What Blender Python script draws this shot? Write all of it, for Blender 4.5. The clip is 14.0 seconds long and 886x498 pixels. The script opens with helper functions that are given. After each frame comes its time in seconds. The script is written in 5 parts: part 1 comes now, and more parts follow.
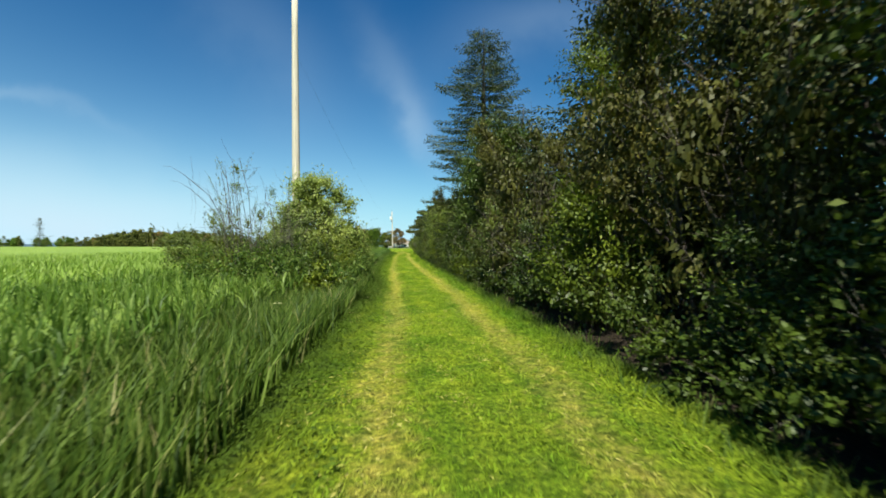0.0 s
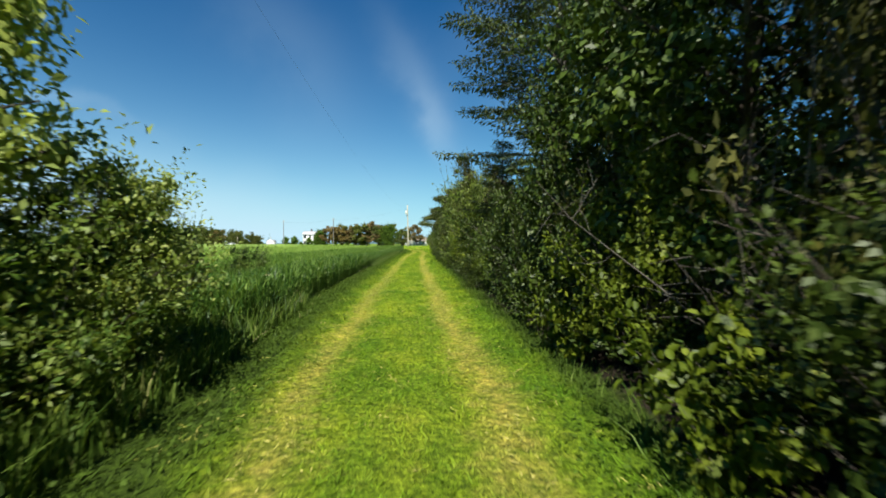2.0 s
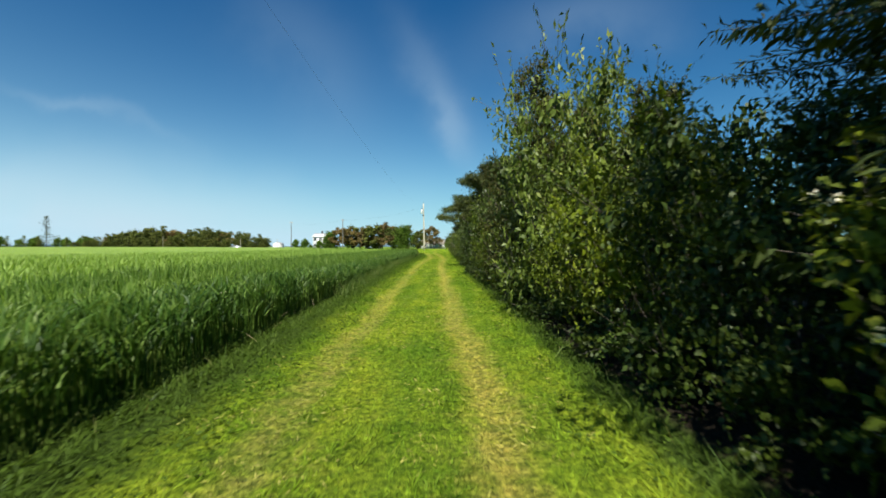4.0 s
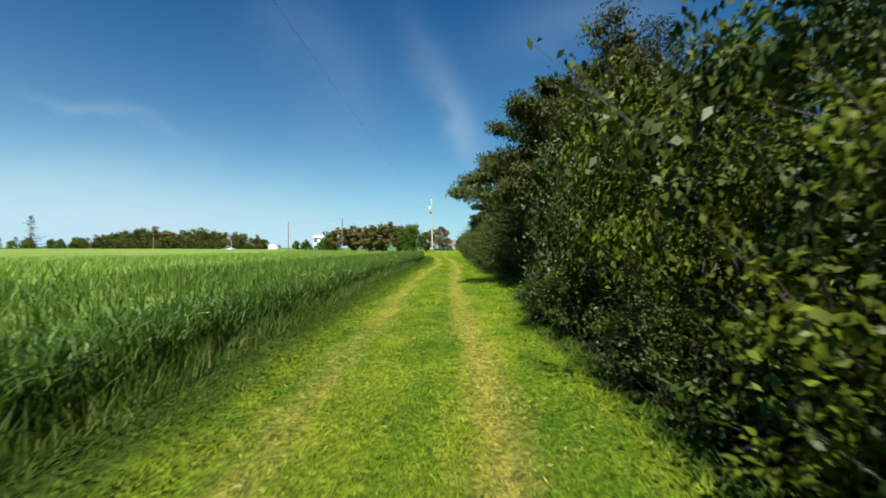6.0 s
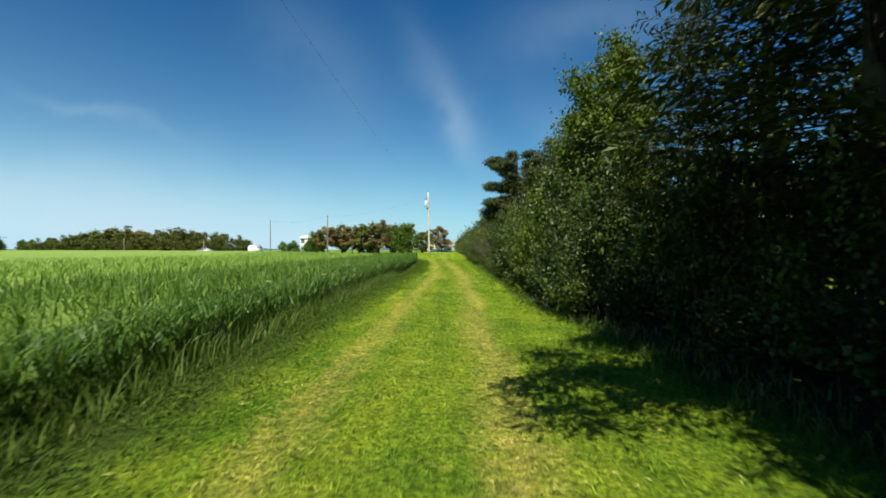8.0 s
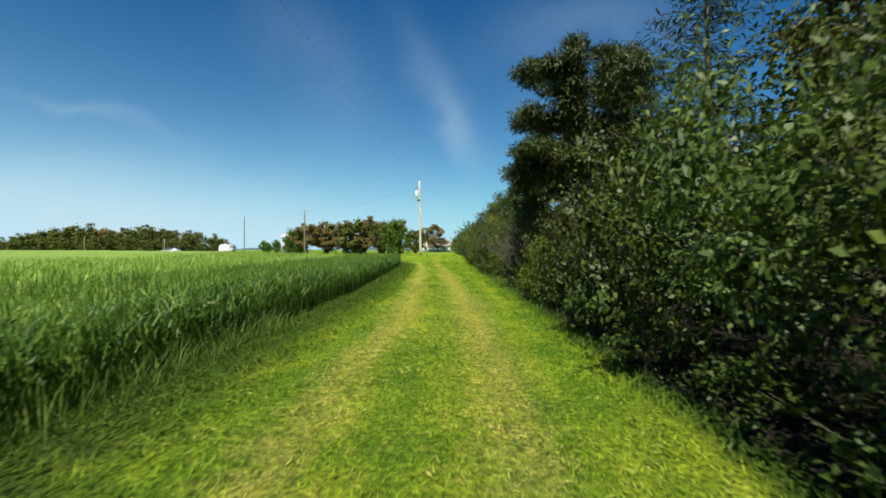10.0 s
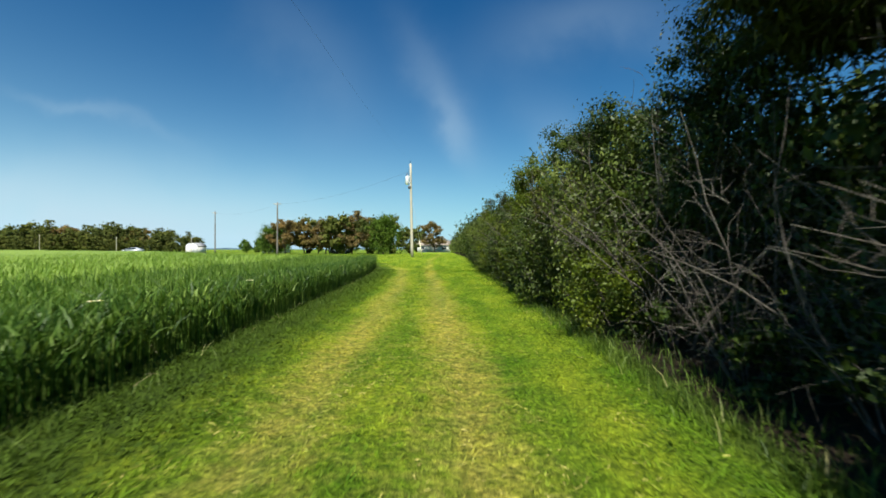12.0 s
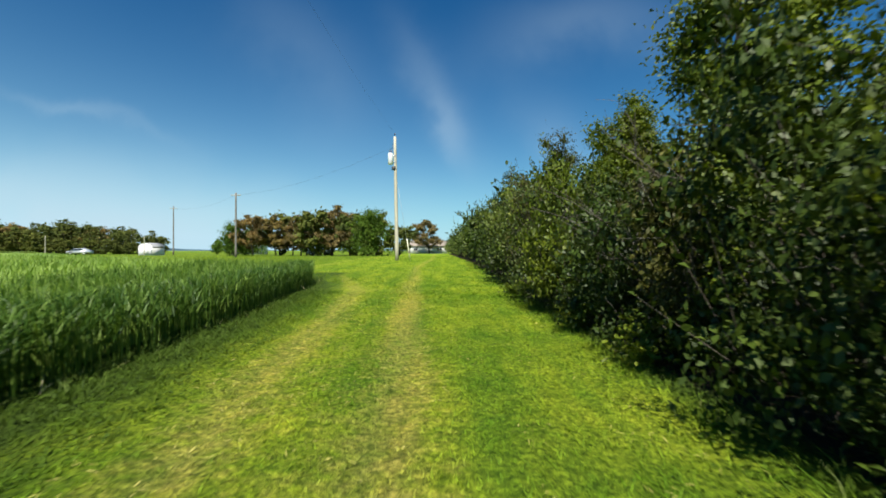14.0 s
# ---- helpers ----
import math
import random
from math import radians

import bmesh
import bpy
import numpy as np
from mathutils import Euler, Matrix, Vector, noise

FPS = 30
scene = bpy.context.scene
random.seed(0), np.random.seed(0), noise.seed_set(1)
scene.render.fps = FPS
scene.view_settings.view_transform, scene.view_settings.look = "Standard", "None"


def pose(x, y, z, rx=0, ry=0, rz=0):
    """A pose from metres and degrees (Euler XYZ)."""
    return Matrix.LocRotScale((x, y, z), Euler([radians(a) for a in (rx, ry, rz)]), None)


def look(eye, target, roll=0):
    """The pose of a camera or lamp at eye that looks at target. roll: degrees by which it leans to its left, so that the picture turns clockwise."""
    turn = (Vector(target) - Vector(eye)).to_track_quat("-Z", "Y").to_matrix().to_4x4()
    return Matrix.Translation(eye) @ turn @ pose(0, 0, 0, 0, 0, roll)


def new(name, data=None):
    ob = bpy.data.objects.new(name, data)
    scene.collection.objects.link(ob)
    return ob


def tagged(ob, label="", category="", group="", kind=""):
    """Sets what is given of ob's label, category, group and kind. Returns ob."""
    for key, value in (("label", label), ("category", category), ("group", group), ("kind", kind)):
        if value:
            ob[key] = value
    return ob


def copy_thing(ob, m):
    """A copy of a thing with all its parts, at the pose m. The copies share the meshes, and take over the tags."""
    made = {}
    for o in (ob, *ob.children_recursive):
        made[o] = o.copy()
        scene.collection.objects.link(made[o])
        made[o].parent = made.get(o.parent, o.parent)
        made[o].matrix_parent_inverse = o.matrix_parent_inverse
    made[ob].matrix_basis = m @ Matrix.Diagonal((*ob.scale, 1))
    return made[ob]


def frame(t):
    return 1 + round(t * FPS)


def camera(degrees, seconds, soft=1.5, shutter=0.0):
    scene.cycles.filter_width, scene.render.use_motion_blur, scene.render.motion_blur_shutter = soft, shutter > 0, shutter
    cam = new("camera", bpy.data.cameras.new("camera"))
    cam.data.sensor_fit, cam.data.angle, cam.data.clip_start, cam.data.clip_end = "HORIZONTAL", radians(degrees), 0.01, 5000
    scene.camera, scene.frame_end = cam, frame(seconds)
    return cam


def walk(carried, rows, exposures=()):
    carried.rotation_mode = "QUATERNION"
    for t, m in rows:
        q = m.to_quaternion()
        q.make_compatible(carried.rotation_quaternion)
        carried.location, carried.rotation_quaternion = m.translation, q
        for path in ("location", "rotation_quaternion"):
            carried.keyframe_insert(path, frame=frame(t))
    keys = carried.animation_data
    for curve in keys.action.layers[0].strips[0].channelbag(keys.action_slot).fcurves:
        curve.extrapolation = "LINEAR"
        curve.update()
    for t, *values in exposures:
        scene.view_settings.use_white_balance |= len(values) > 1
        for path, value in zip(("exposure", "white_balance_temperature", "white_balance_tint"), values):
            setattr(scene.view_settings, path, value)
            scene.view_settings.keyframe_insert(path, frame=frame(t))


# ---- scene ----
# ---------------------------------------------------------------- camera
cam = camera(90, 14.0, soft=1.7, shutter=0.13)
SPEED, EYE = 7.0, 1.35
# seconds, metres to the side, degrees turned to the right, degrees up
ROWS = [(0.0, -0.413, 5.091, -0.322),
        (0.5, -0.187, 4.696, -0.486),
        (1.0, 0.044, 4.048, -0.629),
        (1.5, 0.234, 3.237, -0.727),
        (2.0, 0.321, 2.606, -0.687),
        (2.5, 0.257, 1.787, -0.603),
        (3.0, 0.203, 1.300, -0.480),
        (3.5, 0.160, 0.840, -0.378),
        (4.0, 0.124, 0.404, -0.297),
        (4.5, 0.091, -0.004, -0.232),
        (5.0, 0.055, -0.371, -0.176),
        (5.5, 0.011, -0.665, -0.123),
        (6.0, -0.047, -0.831, -0.064),
        (6.5, -0.118, -0.836, -0.009),
        (7.0, -0.190, -0.792, 0.032),
        (7.5, -0.263, -0.729, 0.054),
        (8.0, -0.276, -0.622, 0.122),
        (8.5, -0.256, -0.546, 0.155),
        (9.0, -0.206, -0.419, 0.155),
        (9.5, -0.139, -0.279, 0.137),
        (10.0, -0.068, -0.156, 0.112),
        (10.5, -0.008, -0.086, 0.084),
        (11.0, 0.030, -0.126, 0.056),
        (11.5, 0.062, -0.030, 0.063),
        (12.0, 0.083, 0.037, 0.065),
        (12.5, 0.104, 0.054, 0.083),
        (13.0, 0.127, 0.186, 0.089),
        (13.5, 0.126, 0.339, 0.112),
        (14.0, 0.136, 0.626, 0.214)]
walk(cam, [(t, pose(x, SPEED * t, EYE, 90 + up, 0, -turn)) for t, x, turn, up in ROWS],
     exposures=[(0.0, 1.02), (1.8, 1.0), (2.5, 0.9), (3.0, 0.86), (11.0, 0.86), (14.0, 0.86)])

# ---------------------------------------------------------------- light
TO_SUN = Vector((-0.09, -0.72, 1.0)).normalized()
world = bpy.data.worlds.new("world")
scene.world = world
world.use_nodes = True
wn, wl = world.node_tree.nodes, world.node_tree.links
sky = wn.new("ShaderNodeTexSky")
sky.sky_type = "NISHITA"
sky.sun_disc = False
sky.sun_elevation = math.asin(TO_SUN.z)
sky.sun_rotation = math.atan2(TO_SUN.x, TO_SUN.y)
sky.air_density, sky.dust_density, sky.ozone_density = 1.0, 0.3, 3.0


def wmath(op, a, b=None):
    n = wn.new("ShaderNodeMath")
    n.operation = op
    for i, v in enumerate((a, b)):
        if v is None:
            continue
        if isinstance(v, (int, float)):
            n.inputs[i].default_value = v
        else:
            wl.new(v, n.inputs[i])
    return n.outputs[0]


# thin cirrus: streaks across the sky, seen in the direction's own slopes
coords = wn.new("ShaderNodeTexCoord")
split = wn.new("ShaderNodeSeparateXYZ")
wl.new(coords.outputs["Generated"], split.inputs[0])
ahead = wmath("MAXIMUM", split.outputs[1], 0.05)
side = wmath("DIVIDE", split.outputs[0], ahead)
rise = wmath("DIVIDE", split.outputs[2], ahead)
flat = wn.new("ShaderNodeCombineXYZ")
wl.new(side, flat.inputs[0])
wl.new(rise, flat.inputs[1])
fuzz = wn.new("ShaderNodeTexNoise")
fuzz.inputs["Scale"].default_value = 3.5
fuzz.inputs["Detail"].default_value = 6.0
wl.new(flat.outputs[0], fuzz.inputs["Vector"])
warp = wmath("SUBTRACT", fuzz.outputs["Fac"], 0.5)


def streak(x, y, angle, length, width, strength):
    """A soft streak of cirrus about a direction."""
    c, s = math.cos(angle), math.sin(angle)
    dx, dy = wmath("SUBTRACT", side, x), wmath("SUBTRACT", rise, y)
    along = wmath("ADD", wmath("MULTIPLY", dx, c), wmath("MULTIPLY", dy, s))
    across = wmath("SUBTRACT", wmath("MULTIPLY", dy, c), wmath("MULTIPLY", dx, s))
    across = wmath("ADD", across, wmath("MULTIPLY", warp, 0.22))
    a2 = wmath("POWER", wmath("ABSOLUTE", wmath("DIVIDE", along, length)), 2.0)
    b2 = wmath("POWER", wmath("ABSOLUTE", wmath("DIVIDE", across, width)), 2.0)
    e = wmath("POWER", 2.718, wmath("MULTIPLY", wmath("ADD", a2, b2), -1.0))
    return wmath("MULTIPLY", e, strength)


cloud = streak(-0.01, 0.36, -1.05, 0.17, 0.055, 0.13)
for args in ((0.03, 0.27, -1.2, 0.08, 0.03, 0.16), (-0.78, 0.30, -0.33, 0.16, 0.018, 0.16), (0.32, 0.5, 0.2, 0.2, 0.08, 0.16),
             (-0.3, 0.42, -0.9, 0.2, 0.1, 0.10), (-0.95, 0.085, -0.09, 0.95, 0.115, 0.62), (0.3, 0.22, -0.8, 0.14, 0.06, 0.14)):
    cloud = wmath("ADD", cloud, streak(*args))
patchy = wmath("MULTIPLY", cloud, wmath("MULTIPLY", fuzz.outputs["Fac"], 2.0))
mix = wn.new("ShaderNodeMix")
mix.data_type = "RGBA"
wl.new(wmath("MINIMUM", patchy, 0.8), mix.inputs["Factor"])
deep = wn.new("ShaderNodeHueSaturation")
deep.inputs["Saturation"].default_value = 1.4
wl.new(sky.outputs[0], deep.inputs["Color"])
clear = wn.new("ShaderNodeMix")
clear.data_type, clear.blend_type = "RGBA", "MULTIPLY"
clear.inputs["Factor"].default_value = 1.0
wl.new(deep.outputs[0], clear.inputs["A"])
clear.inputs["B"].default_value = (0.21, 0.88, 0.97, 1)
haze = wn.new("ShaderNodeMix")
haze.data_type = "RGBA"
low = wmath("POWER", 2.718, wmath("MULTIPLY", wmath("MAXIMUM", wmath("ADD", split.outputs[2], wmath("MULTIPLY", split.outputs[0], 0.06)), 0.0), -7.5))
wl.new(wmath("MULTIPLY", low, 0.95), haze.inputs["Factor"])
wl.new(clear.outputs["Result"], haze.inputs["A"])
haze.inputs["B"].default_value = (5.7, 8.9, 10.6, 1)
wl.new(haze.outputs["Result"], mix.inputs["A"])
mix.inputs["B"].default_value = (6.4, 8.3, 9.5, 1)
background = wn["Background"]
background.inputs["Strength"].default_value = 0.05
wl.new(mix.outputs["Result"], background.inputs["Color"])

sun = new("sun", bpy.data.lights.new("sun", "SUN"))
sun.data.energy, sun.data.angle, sun.data.color = 5.0, radians(0.5), (1.0, 0.96, 0.86)
sun.matrix_basis = look((0, 0, 50), Vector((0, 0, 50)) - TO_SUN)


# ---------------------------------------------------------------- materials
class Mat:
    """A small builder of node materials."""

    def __init__(self, name):
        self.m = bpy.data.materials.new(name)
        self.m.use_nodes = True
        self.n, self.l = self.m.node_tree.nodes, self.m.node_tree.links
        self.b = self.n["Principled BSDF"]
        self.out = self.n["Material Output"]
        self.pos = self.n.new("ShaderNodeNewGeometry").outputs["Position"]
        self.obj = self.n.new("ShaderNodeTexCoord").outputs["Object"]

    def noise(self, scale, detail=4.0, where=None, rough=0.55, stretch=None):
        n = self.n.new("ShaderNodeTexNoise")
        n.inputs["Scale"].default_value, n.inputs["Detail"].default_value = scale, detail
        n.inputs["Roughness"].default_value = rough
        src = self.pos if where is None else where
        if stretch:
            mp = self.n.new("ShaderNodeMapping")
            mp.inputs["Scale"].default_value = stretch
            self.l.new(src, mp.inputs["Vector"])
            src = mp.outputs[0]
        self.l.new(src, n.inputs["Vector"])
        return n.outputs["Fac"]

    def ramp(self, fac, *stops):
        n = self.n.new("ShaderNodeValToRGB")
        el = n.color_ramp.elements
        while len(el) < len(stops):
            el.new(0.5)
        for e, (p, c) in zip(el, stops):
            e.position = p
            e.color = (*c, 1) if len(c) == 3 else c
        self.l.new(fac, n.inputs[0])
        return n.outputs[0]

    def mix(self, fac, a, b, mode="MIX"):
        n = self.n.new("ShaderNodeMix")
        n.data_type, n.blend_type = "RGBA", mode
        for key, v in (("Factor", fac), ("A", a), ("B", b)):
            if isinstance(v, (int, float)):
                n.inputs[key].default_value = v
            elif isinstance(v, tuple):
                n.inputs[key].default_value = (*v, 1)
            else:
                self.l.new(v, n.inputs[key])
        return n.outputs["Result"]

    def math(self, op, a, b=0.0):
        n = self.n.new("ShaderNodeMath")
        n.operation = op
        for i, v in enumerate((a, b)):
            if isinstance(v, (int, float)):
                n.inputs[i].default_value = v
            else:
                self.l.new(v, n.inputs[i])
        return n.outputs[0]

    def island(self):
        return self.n.new("ShaderNodeNewGeometry").outputs["Random Per Island"]

    def each(self):
        return self.n.new("ShaderNodeObjectInfo").outputs["Random"]

    def attr(self, name):
        n = self.n.new("ShaderNodeAttribute")
        n.attribute_name = name
        return n.outputs["Fac"]

    def bump(self, height, strength=0.4, distance=0.02):
        n = self.n.new("ShaderNodeBump")
        n.inputs["Strength"].default_value, n.inputs["Distance"].default_value = strength, distance
        self.l.new(height, n.inputs["Height"])
        self.l.new(n.outputs[0], self.b.inputs["Normal"])

    def done(self, colour, rough=0.8, metal=0.0, spec=0.5, through_light=0.0, tint=None):
        self.b.inputs["Roughness"].default_value = rough
        self.b.inputs["Metallic"].default_value = metal
        self.b.inputs["Specular IOR Level"].default_value = spec
        if isinstance(colour, tuple):
            self.b.inputs["Base Color"].default_value = (*colour, 1)
        else:
            self.l.new(colour, self.b.inputs["Base Color"])
        if through_light:
            t = self.n.new("ShaderNodeBsdfTranslucent")
            c = self.mix(1.0, colour, tint or (1.0, 1.0, 0.6), "MULTIPLY")
            self.l.new(c, t.inputs["Color"])
            mx = self.n.new("ShaderNodeMixShader")
            mx.inputs[0].default_value = through_light
            self.l.new(self.b.outputs[0], mx.inputs[1])
            self.l.new(t.outputs[0], mx.inputs[2])
            self.l.new(mx.outputs[0], self.out.inputs["Surface"])
        return self.m


def leaf_material(name, dark, mid, light, rough=0.5, through_light=0.3, spec=0.25):
    """Leaves that differ a little one by one, more from clump to clump and from plant to plant."""
    m = Mat(name)
    c = m.ramp(m.island(), (0.0, dark), (0.5, mid), (0.88, mid), (1.0, light))
    hue = m.ramp(m.noise(0.55, 2), (0.3, (0.8, 0.86, 0.85)), (0.7, (1.18, 1.1, 0.95)))
    c = m.mix(1.0, c, hue, "MULTIPLY")
    young = m.ramp(m.noise(2.2, 3), (0.36, (0.72, 0.76, 0.74)), (0.66, (1.3, 1.28, 1.05)))
    c = m.mix(1.0, c, young, "MULTIPLY")
    c = m.mix(1.0, c, m.ramp(m.each(), (0.0, (0.8, 0.84, 0.86)), (0.45, (1.0, 0.97, 0.95)), (0.7, (1.08, 1.0, 0.9)), (1.0, (1.18, 1.18, 0.95))), "MULTIPLY")
    return m.done(c, rough, spec=spec, through_light=through_light)


def grass_colours(m, lush_a, lush_b, rank, dry_a, dry_b):
    """Lush to straw by the wear that the wheels have left; uncut verges deeper green, with edge shade painted in."""
    patch = m.noise(0.9, 5)
    fine = m.noise(11, 5)
    lush = m.mix(m.ramp(patch, (0.35, (0, 0, 0)), (0.68, (1, 1, 1))), lush_a, lush_b)
    dry = m.mix(fine, dry_a, dry_b)
    wear = m.math("ADD", m.attr("wear"), m.math("MULTIPLY", m.math("SUBTRACT", m.noise(5.5, 6), 0.5), 1.5))
    wear = m.ramp(wear, (0.3, (0, 0, 0)), (1.2, (0.85, 0.85, 0.85)))
    c = m.mix(wear, lush, dry)
    c = m.mix(1.0, c, m.ramp(m.noise(24, 3), (0.36, (0.55, 0.6, 0.55)), (0.62, (1.3, 1.25, 1.2))), "MULTIPLY")
    c = m.mix(1.0, c, m.ramp(m.noise(1.7, 4, stretch=(1.0, 0.1, 1.0)), (0.36, (0.74, 0.86, 0.75)), (0.64, (1.2, 1.12, 1.05))), "MULTIPLY")
    c = m.mix(1.0, c, m.ramp(m.noise(5.0, 4), (0.36, (0.8, 0.86, 0.8)), (0.64, (1.14, 1.1, 1.1))), "MULTIPLY")
    # uncut verge green, darkened further to paint the shade at the edges
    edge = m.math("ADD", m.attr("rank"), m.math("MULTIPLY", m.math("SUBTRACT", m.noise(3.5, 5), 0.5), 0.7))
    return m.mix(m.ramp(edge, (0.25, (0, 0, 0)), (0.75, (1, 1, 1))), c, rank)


mat = Mat("ground_turf")
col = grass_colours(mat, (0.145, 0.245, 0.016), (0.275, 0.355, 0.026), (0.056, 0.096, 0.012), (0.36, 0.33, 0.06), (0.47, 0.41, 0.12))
tuft = mat.noise(60, 4, rough=0.75, stretch=(1.0, 0.7, 1.0))
col = mat.mix(1.0, col, mat.ramp(mat.noise(15, 4), (0.38, (0.66, 0.7, 0.64)), (0.6, (1.15, 1.12, 1.1))), "MULTIPLY")
col = mat.mix(1.0, col, mat.ramp(tuft, (0.32, (0.5, 0.54, 0.48)), (0.5, (1.0, 1.0, 0.95)), (0.68, (1.35, 1.32, 1.3))), "MULTIPLY")
mat.bump(mat.math("ADD", tuft, mat.math("MULTIPLY", mat.noise(13, 4), 1.2)), 1.0, 0.06)
# dark soil below the hedge, its colour deepened by painted hedge shade
soil_shade = mat.math("ADD", mat.attr("soil_shade"), mat.math("MULTIPLY", mat.math("SUBTRACT", mat.noise(5, 5), 0.5), 0.5))
col = mat.mix(mat.ramp(soil_shade, (0.35, (0, 0, 0)), (0.7, (1, 1, 1))), col, mat.ramp(mat.noise(45, 5), (0.35, (0.018, 0.014, 0.009)), (0.65, (0.055, 0.042, 0.026))))
TURF = mat.done(col, 0.95, spec=0.1)

mat = Mat("mown_blades")
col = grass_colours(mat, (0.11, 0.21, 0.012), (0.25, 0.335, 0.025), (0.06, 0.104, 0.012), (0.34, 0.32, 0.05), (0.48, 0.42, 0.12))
col = mat.mix(1.0, col, mat.ramp(mat.island(), (0.0, (0.75, 0.78, 0.7)), (1.0, (1.2, 1.18, 1.1))), "MULTIPLY")
BLADE = mat.done(col, 0.7, spec=0.15, through_light=0.35)

mat = Mat("crop_blades")
col = mat.ramp(mat.island(), (0.0, (0.026, 0.068, 0.009)), (0.55, (0.066, 0.14, 0.017)), (0.9, (0.15, 0.24, 0.043)), (1.0, (0.23, 0.33, 0.08)))
col = mat.mix(1.0, col, mat.ramp(mat.noise(0.35, 4), (0.3, (0.75, 0.85, 0.8)), (0.7, (1.2, 1.15, 1.0))), "MULTIPLY")
CROP = mat.done(col, 0.5, spec=0.35, through_light=0.4)

# same crop as crop_blades, lightened to paint sun on its upper leaves
mat = Mat("crop_lit_tops")
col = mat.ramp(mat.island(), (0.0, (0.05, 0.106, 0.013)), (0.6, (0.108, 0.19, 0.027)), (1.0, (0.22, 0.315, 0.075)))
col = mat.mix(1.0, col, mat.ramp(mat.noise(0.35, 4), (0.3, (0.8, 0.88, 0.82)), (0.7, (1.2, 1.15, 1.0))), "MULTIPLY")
CROP_LIT_TOP = mat.done(col, 0.5, spec=0.3, through_light=0.45)

# lighter still: paints the sunlit look of the field's far blades
mat = Mat("crop_lit_far")
col = mat.ramp(mat.island(), (0.0, (0.13, 0.225, 0.03)), (0.6, (0.23, 0.345, 0.06)), (1.0, (0.34, 0.44, 0.12)))
col = mat.mix(1.0, col, mat.ramp(mat.noise(0.35, 4), (0.3, (0.85, 0.9, 0.85)), (0.7, (1.15, 1.12, 1.0))), "MULTIPLY")
CROP_LIT_FAR = mat.done(col, 0.55, spec=0.3, through_light=0.45)

mat = Mat("crop_canopy")
col = mat.ramp(mat.noise(9, 6, stretch=(1, 0.6, 1)), (0.3, (0.112, 0.196, 0.028)), (0.7, (0.235, 0.335, 0.062)))
col = mat.mix(1.0, col, mat.ramp(mat.noise(0.12, 5), (0.3, (0.8, 0.85, 0.8)), (0.7, (1.2, 1.12, 1.0))), "MULTIPLY")
mat.bump(mat.noise(12, 6), 1.0, 0.12)
CANOPY = mat.done(col, 0.7, spec=0.2)

mat = Mat("tall_grass")
col = mat.ramp(mat.island(), (0.0, (0.032, 0.066, 0.008)), (0.5, (0.07, 0.13, 0.014)), (0.95, (0.165, 0.24, 0.042)), (1.0, (0.36, 0.33, 0.14)))
TALL = mat.done(col, 0.55, spec=0.3, through_light=0.4)

mat = Mat("clippings")
CLIPPINGS = mat.done(mat.ramp(mat.island(), (0.0, (0.13, 0.15, 0.02)), (0.5, (0.27, 0.27, 0.05)), (1.0, (0.42, 0.37, 0.11))), 0.8, spec=0.15)

mat = Mat("straw")
STRAW = mat.done(mat.ramp(mat.island(), (0.0, (0.32, 0.26, 0.13)), (1.0, (0.55, 0.47, 0.28))), 0.7)

LEAF_BRIGHT = leaf_material("leaf_bright", (0.06, 0.09, 0.008), (0.095, 0.135, 0.011), (0.16, 0.20, 0.03), 0.5, 0.3, 0.25)
LEAF_MID = leaf_material("leaf_mid", (0.025, 0.043, 0.007), (0.038, 0.064, 0.009), (0.070, 0.098, 0.021), 0.5, 0.14, 0.25)
LEAF_OLIVE = leaf_material("leaf_olive", (0.041, 0.045, 0.010), (0.058, 0.062, 0.013), (0.099, 0.099, 0.029), 0.55, 0.14, 0.2)
LEAF_PALE = leaf_material("leaf_pale", (0.15, 0.20, 0.065), (0.23, 0.29, 0.10), (0.36, 0.41, 0.20), 0.5, 0.38, 0.25)
LEAF_SILVER = leaf_material("leaf_silver", (0.069, 0.106, 0.022), (0.106, 0.150, 0.033), (0.188, 0.225, 0.075), 0.5, 0.28, 0.3)
NEEDLE = leaf_material("needle", (0.04, 0.058, 0.016), (0.058, 0.08, 0.021), (0.09, 0.11, 0.034), 0.55, 0.12, 0.25)
NEEDLE_OLIVE = leaf_material("needle_olive", (0.036, 0.05, 0.013), (0.052, 0.068, 0.018), (0.085, 0.095, 0.03), 0.55, 0.14, 0.25)
NEEDLE_BROWN = leaf_material("needle_brown", (0.143, 0.111, 0.055), (0.215, 0.163, 0.086), (0.299, 0.227, 0.124), 0.75, 0.3, 0.1)
WOODLAND = leaf_material("woodland_leaf", (0.069, 0.088, 0.027), (0.100, 0.122, 0.037), (0.144, 0.163, 0.050), 0.75, 0.3, 0.1)
YARD_GREEN = leaf_material("yard_leaf", (0.05, 0.095, 0.014), (0.075, 0.14, 0.02), (0.12, 0.19, 0.034), 0.7, 0.3, 0.15)
FLOWER = leaf_material("petal_white", (0.6, 0.6, 0.55), (0.75, 0.75, 0.7), (0.85, 0.85, 0.8), 0.6, 0.3)
PETAL_YELLOW = leaf_material("petal_yellow", (0.7, 0.5, 0.03), (0.8, 0.6, 0.04), (0.85, 0.7, 0.08), 0.6, 0.3)


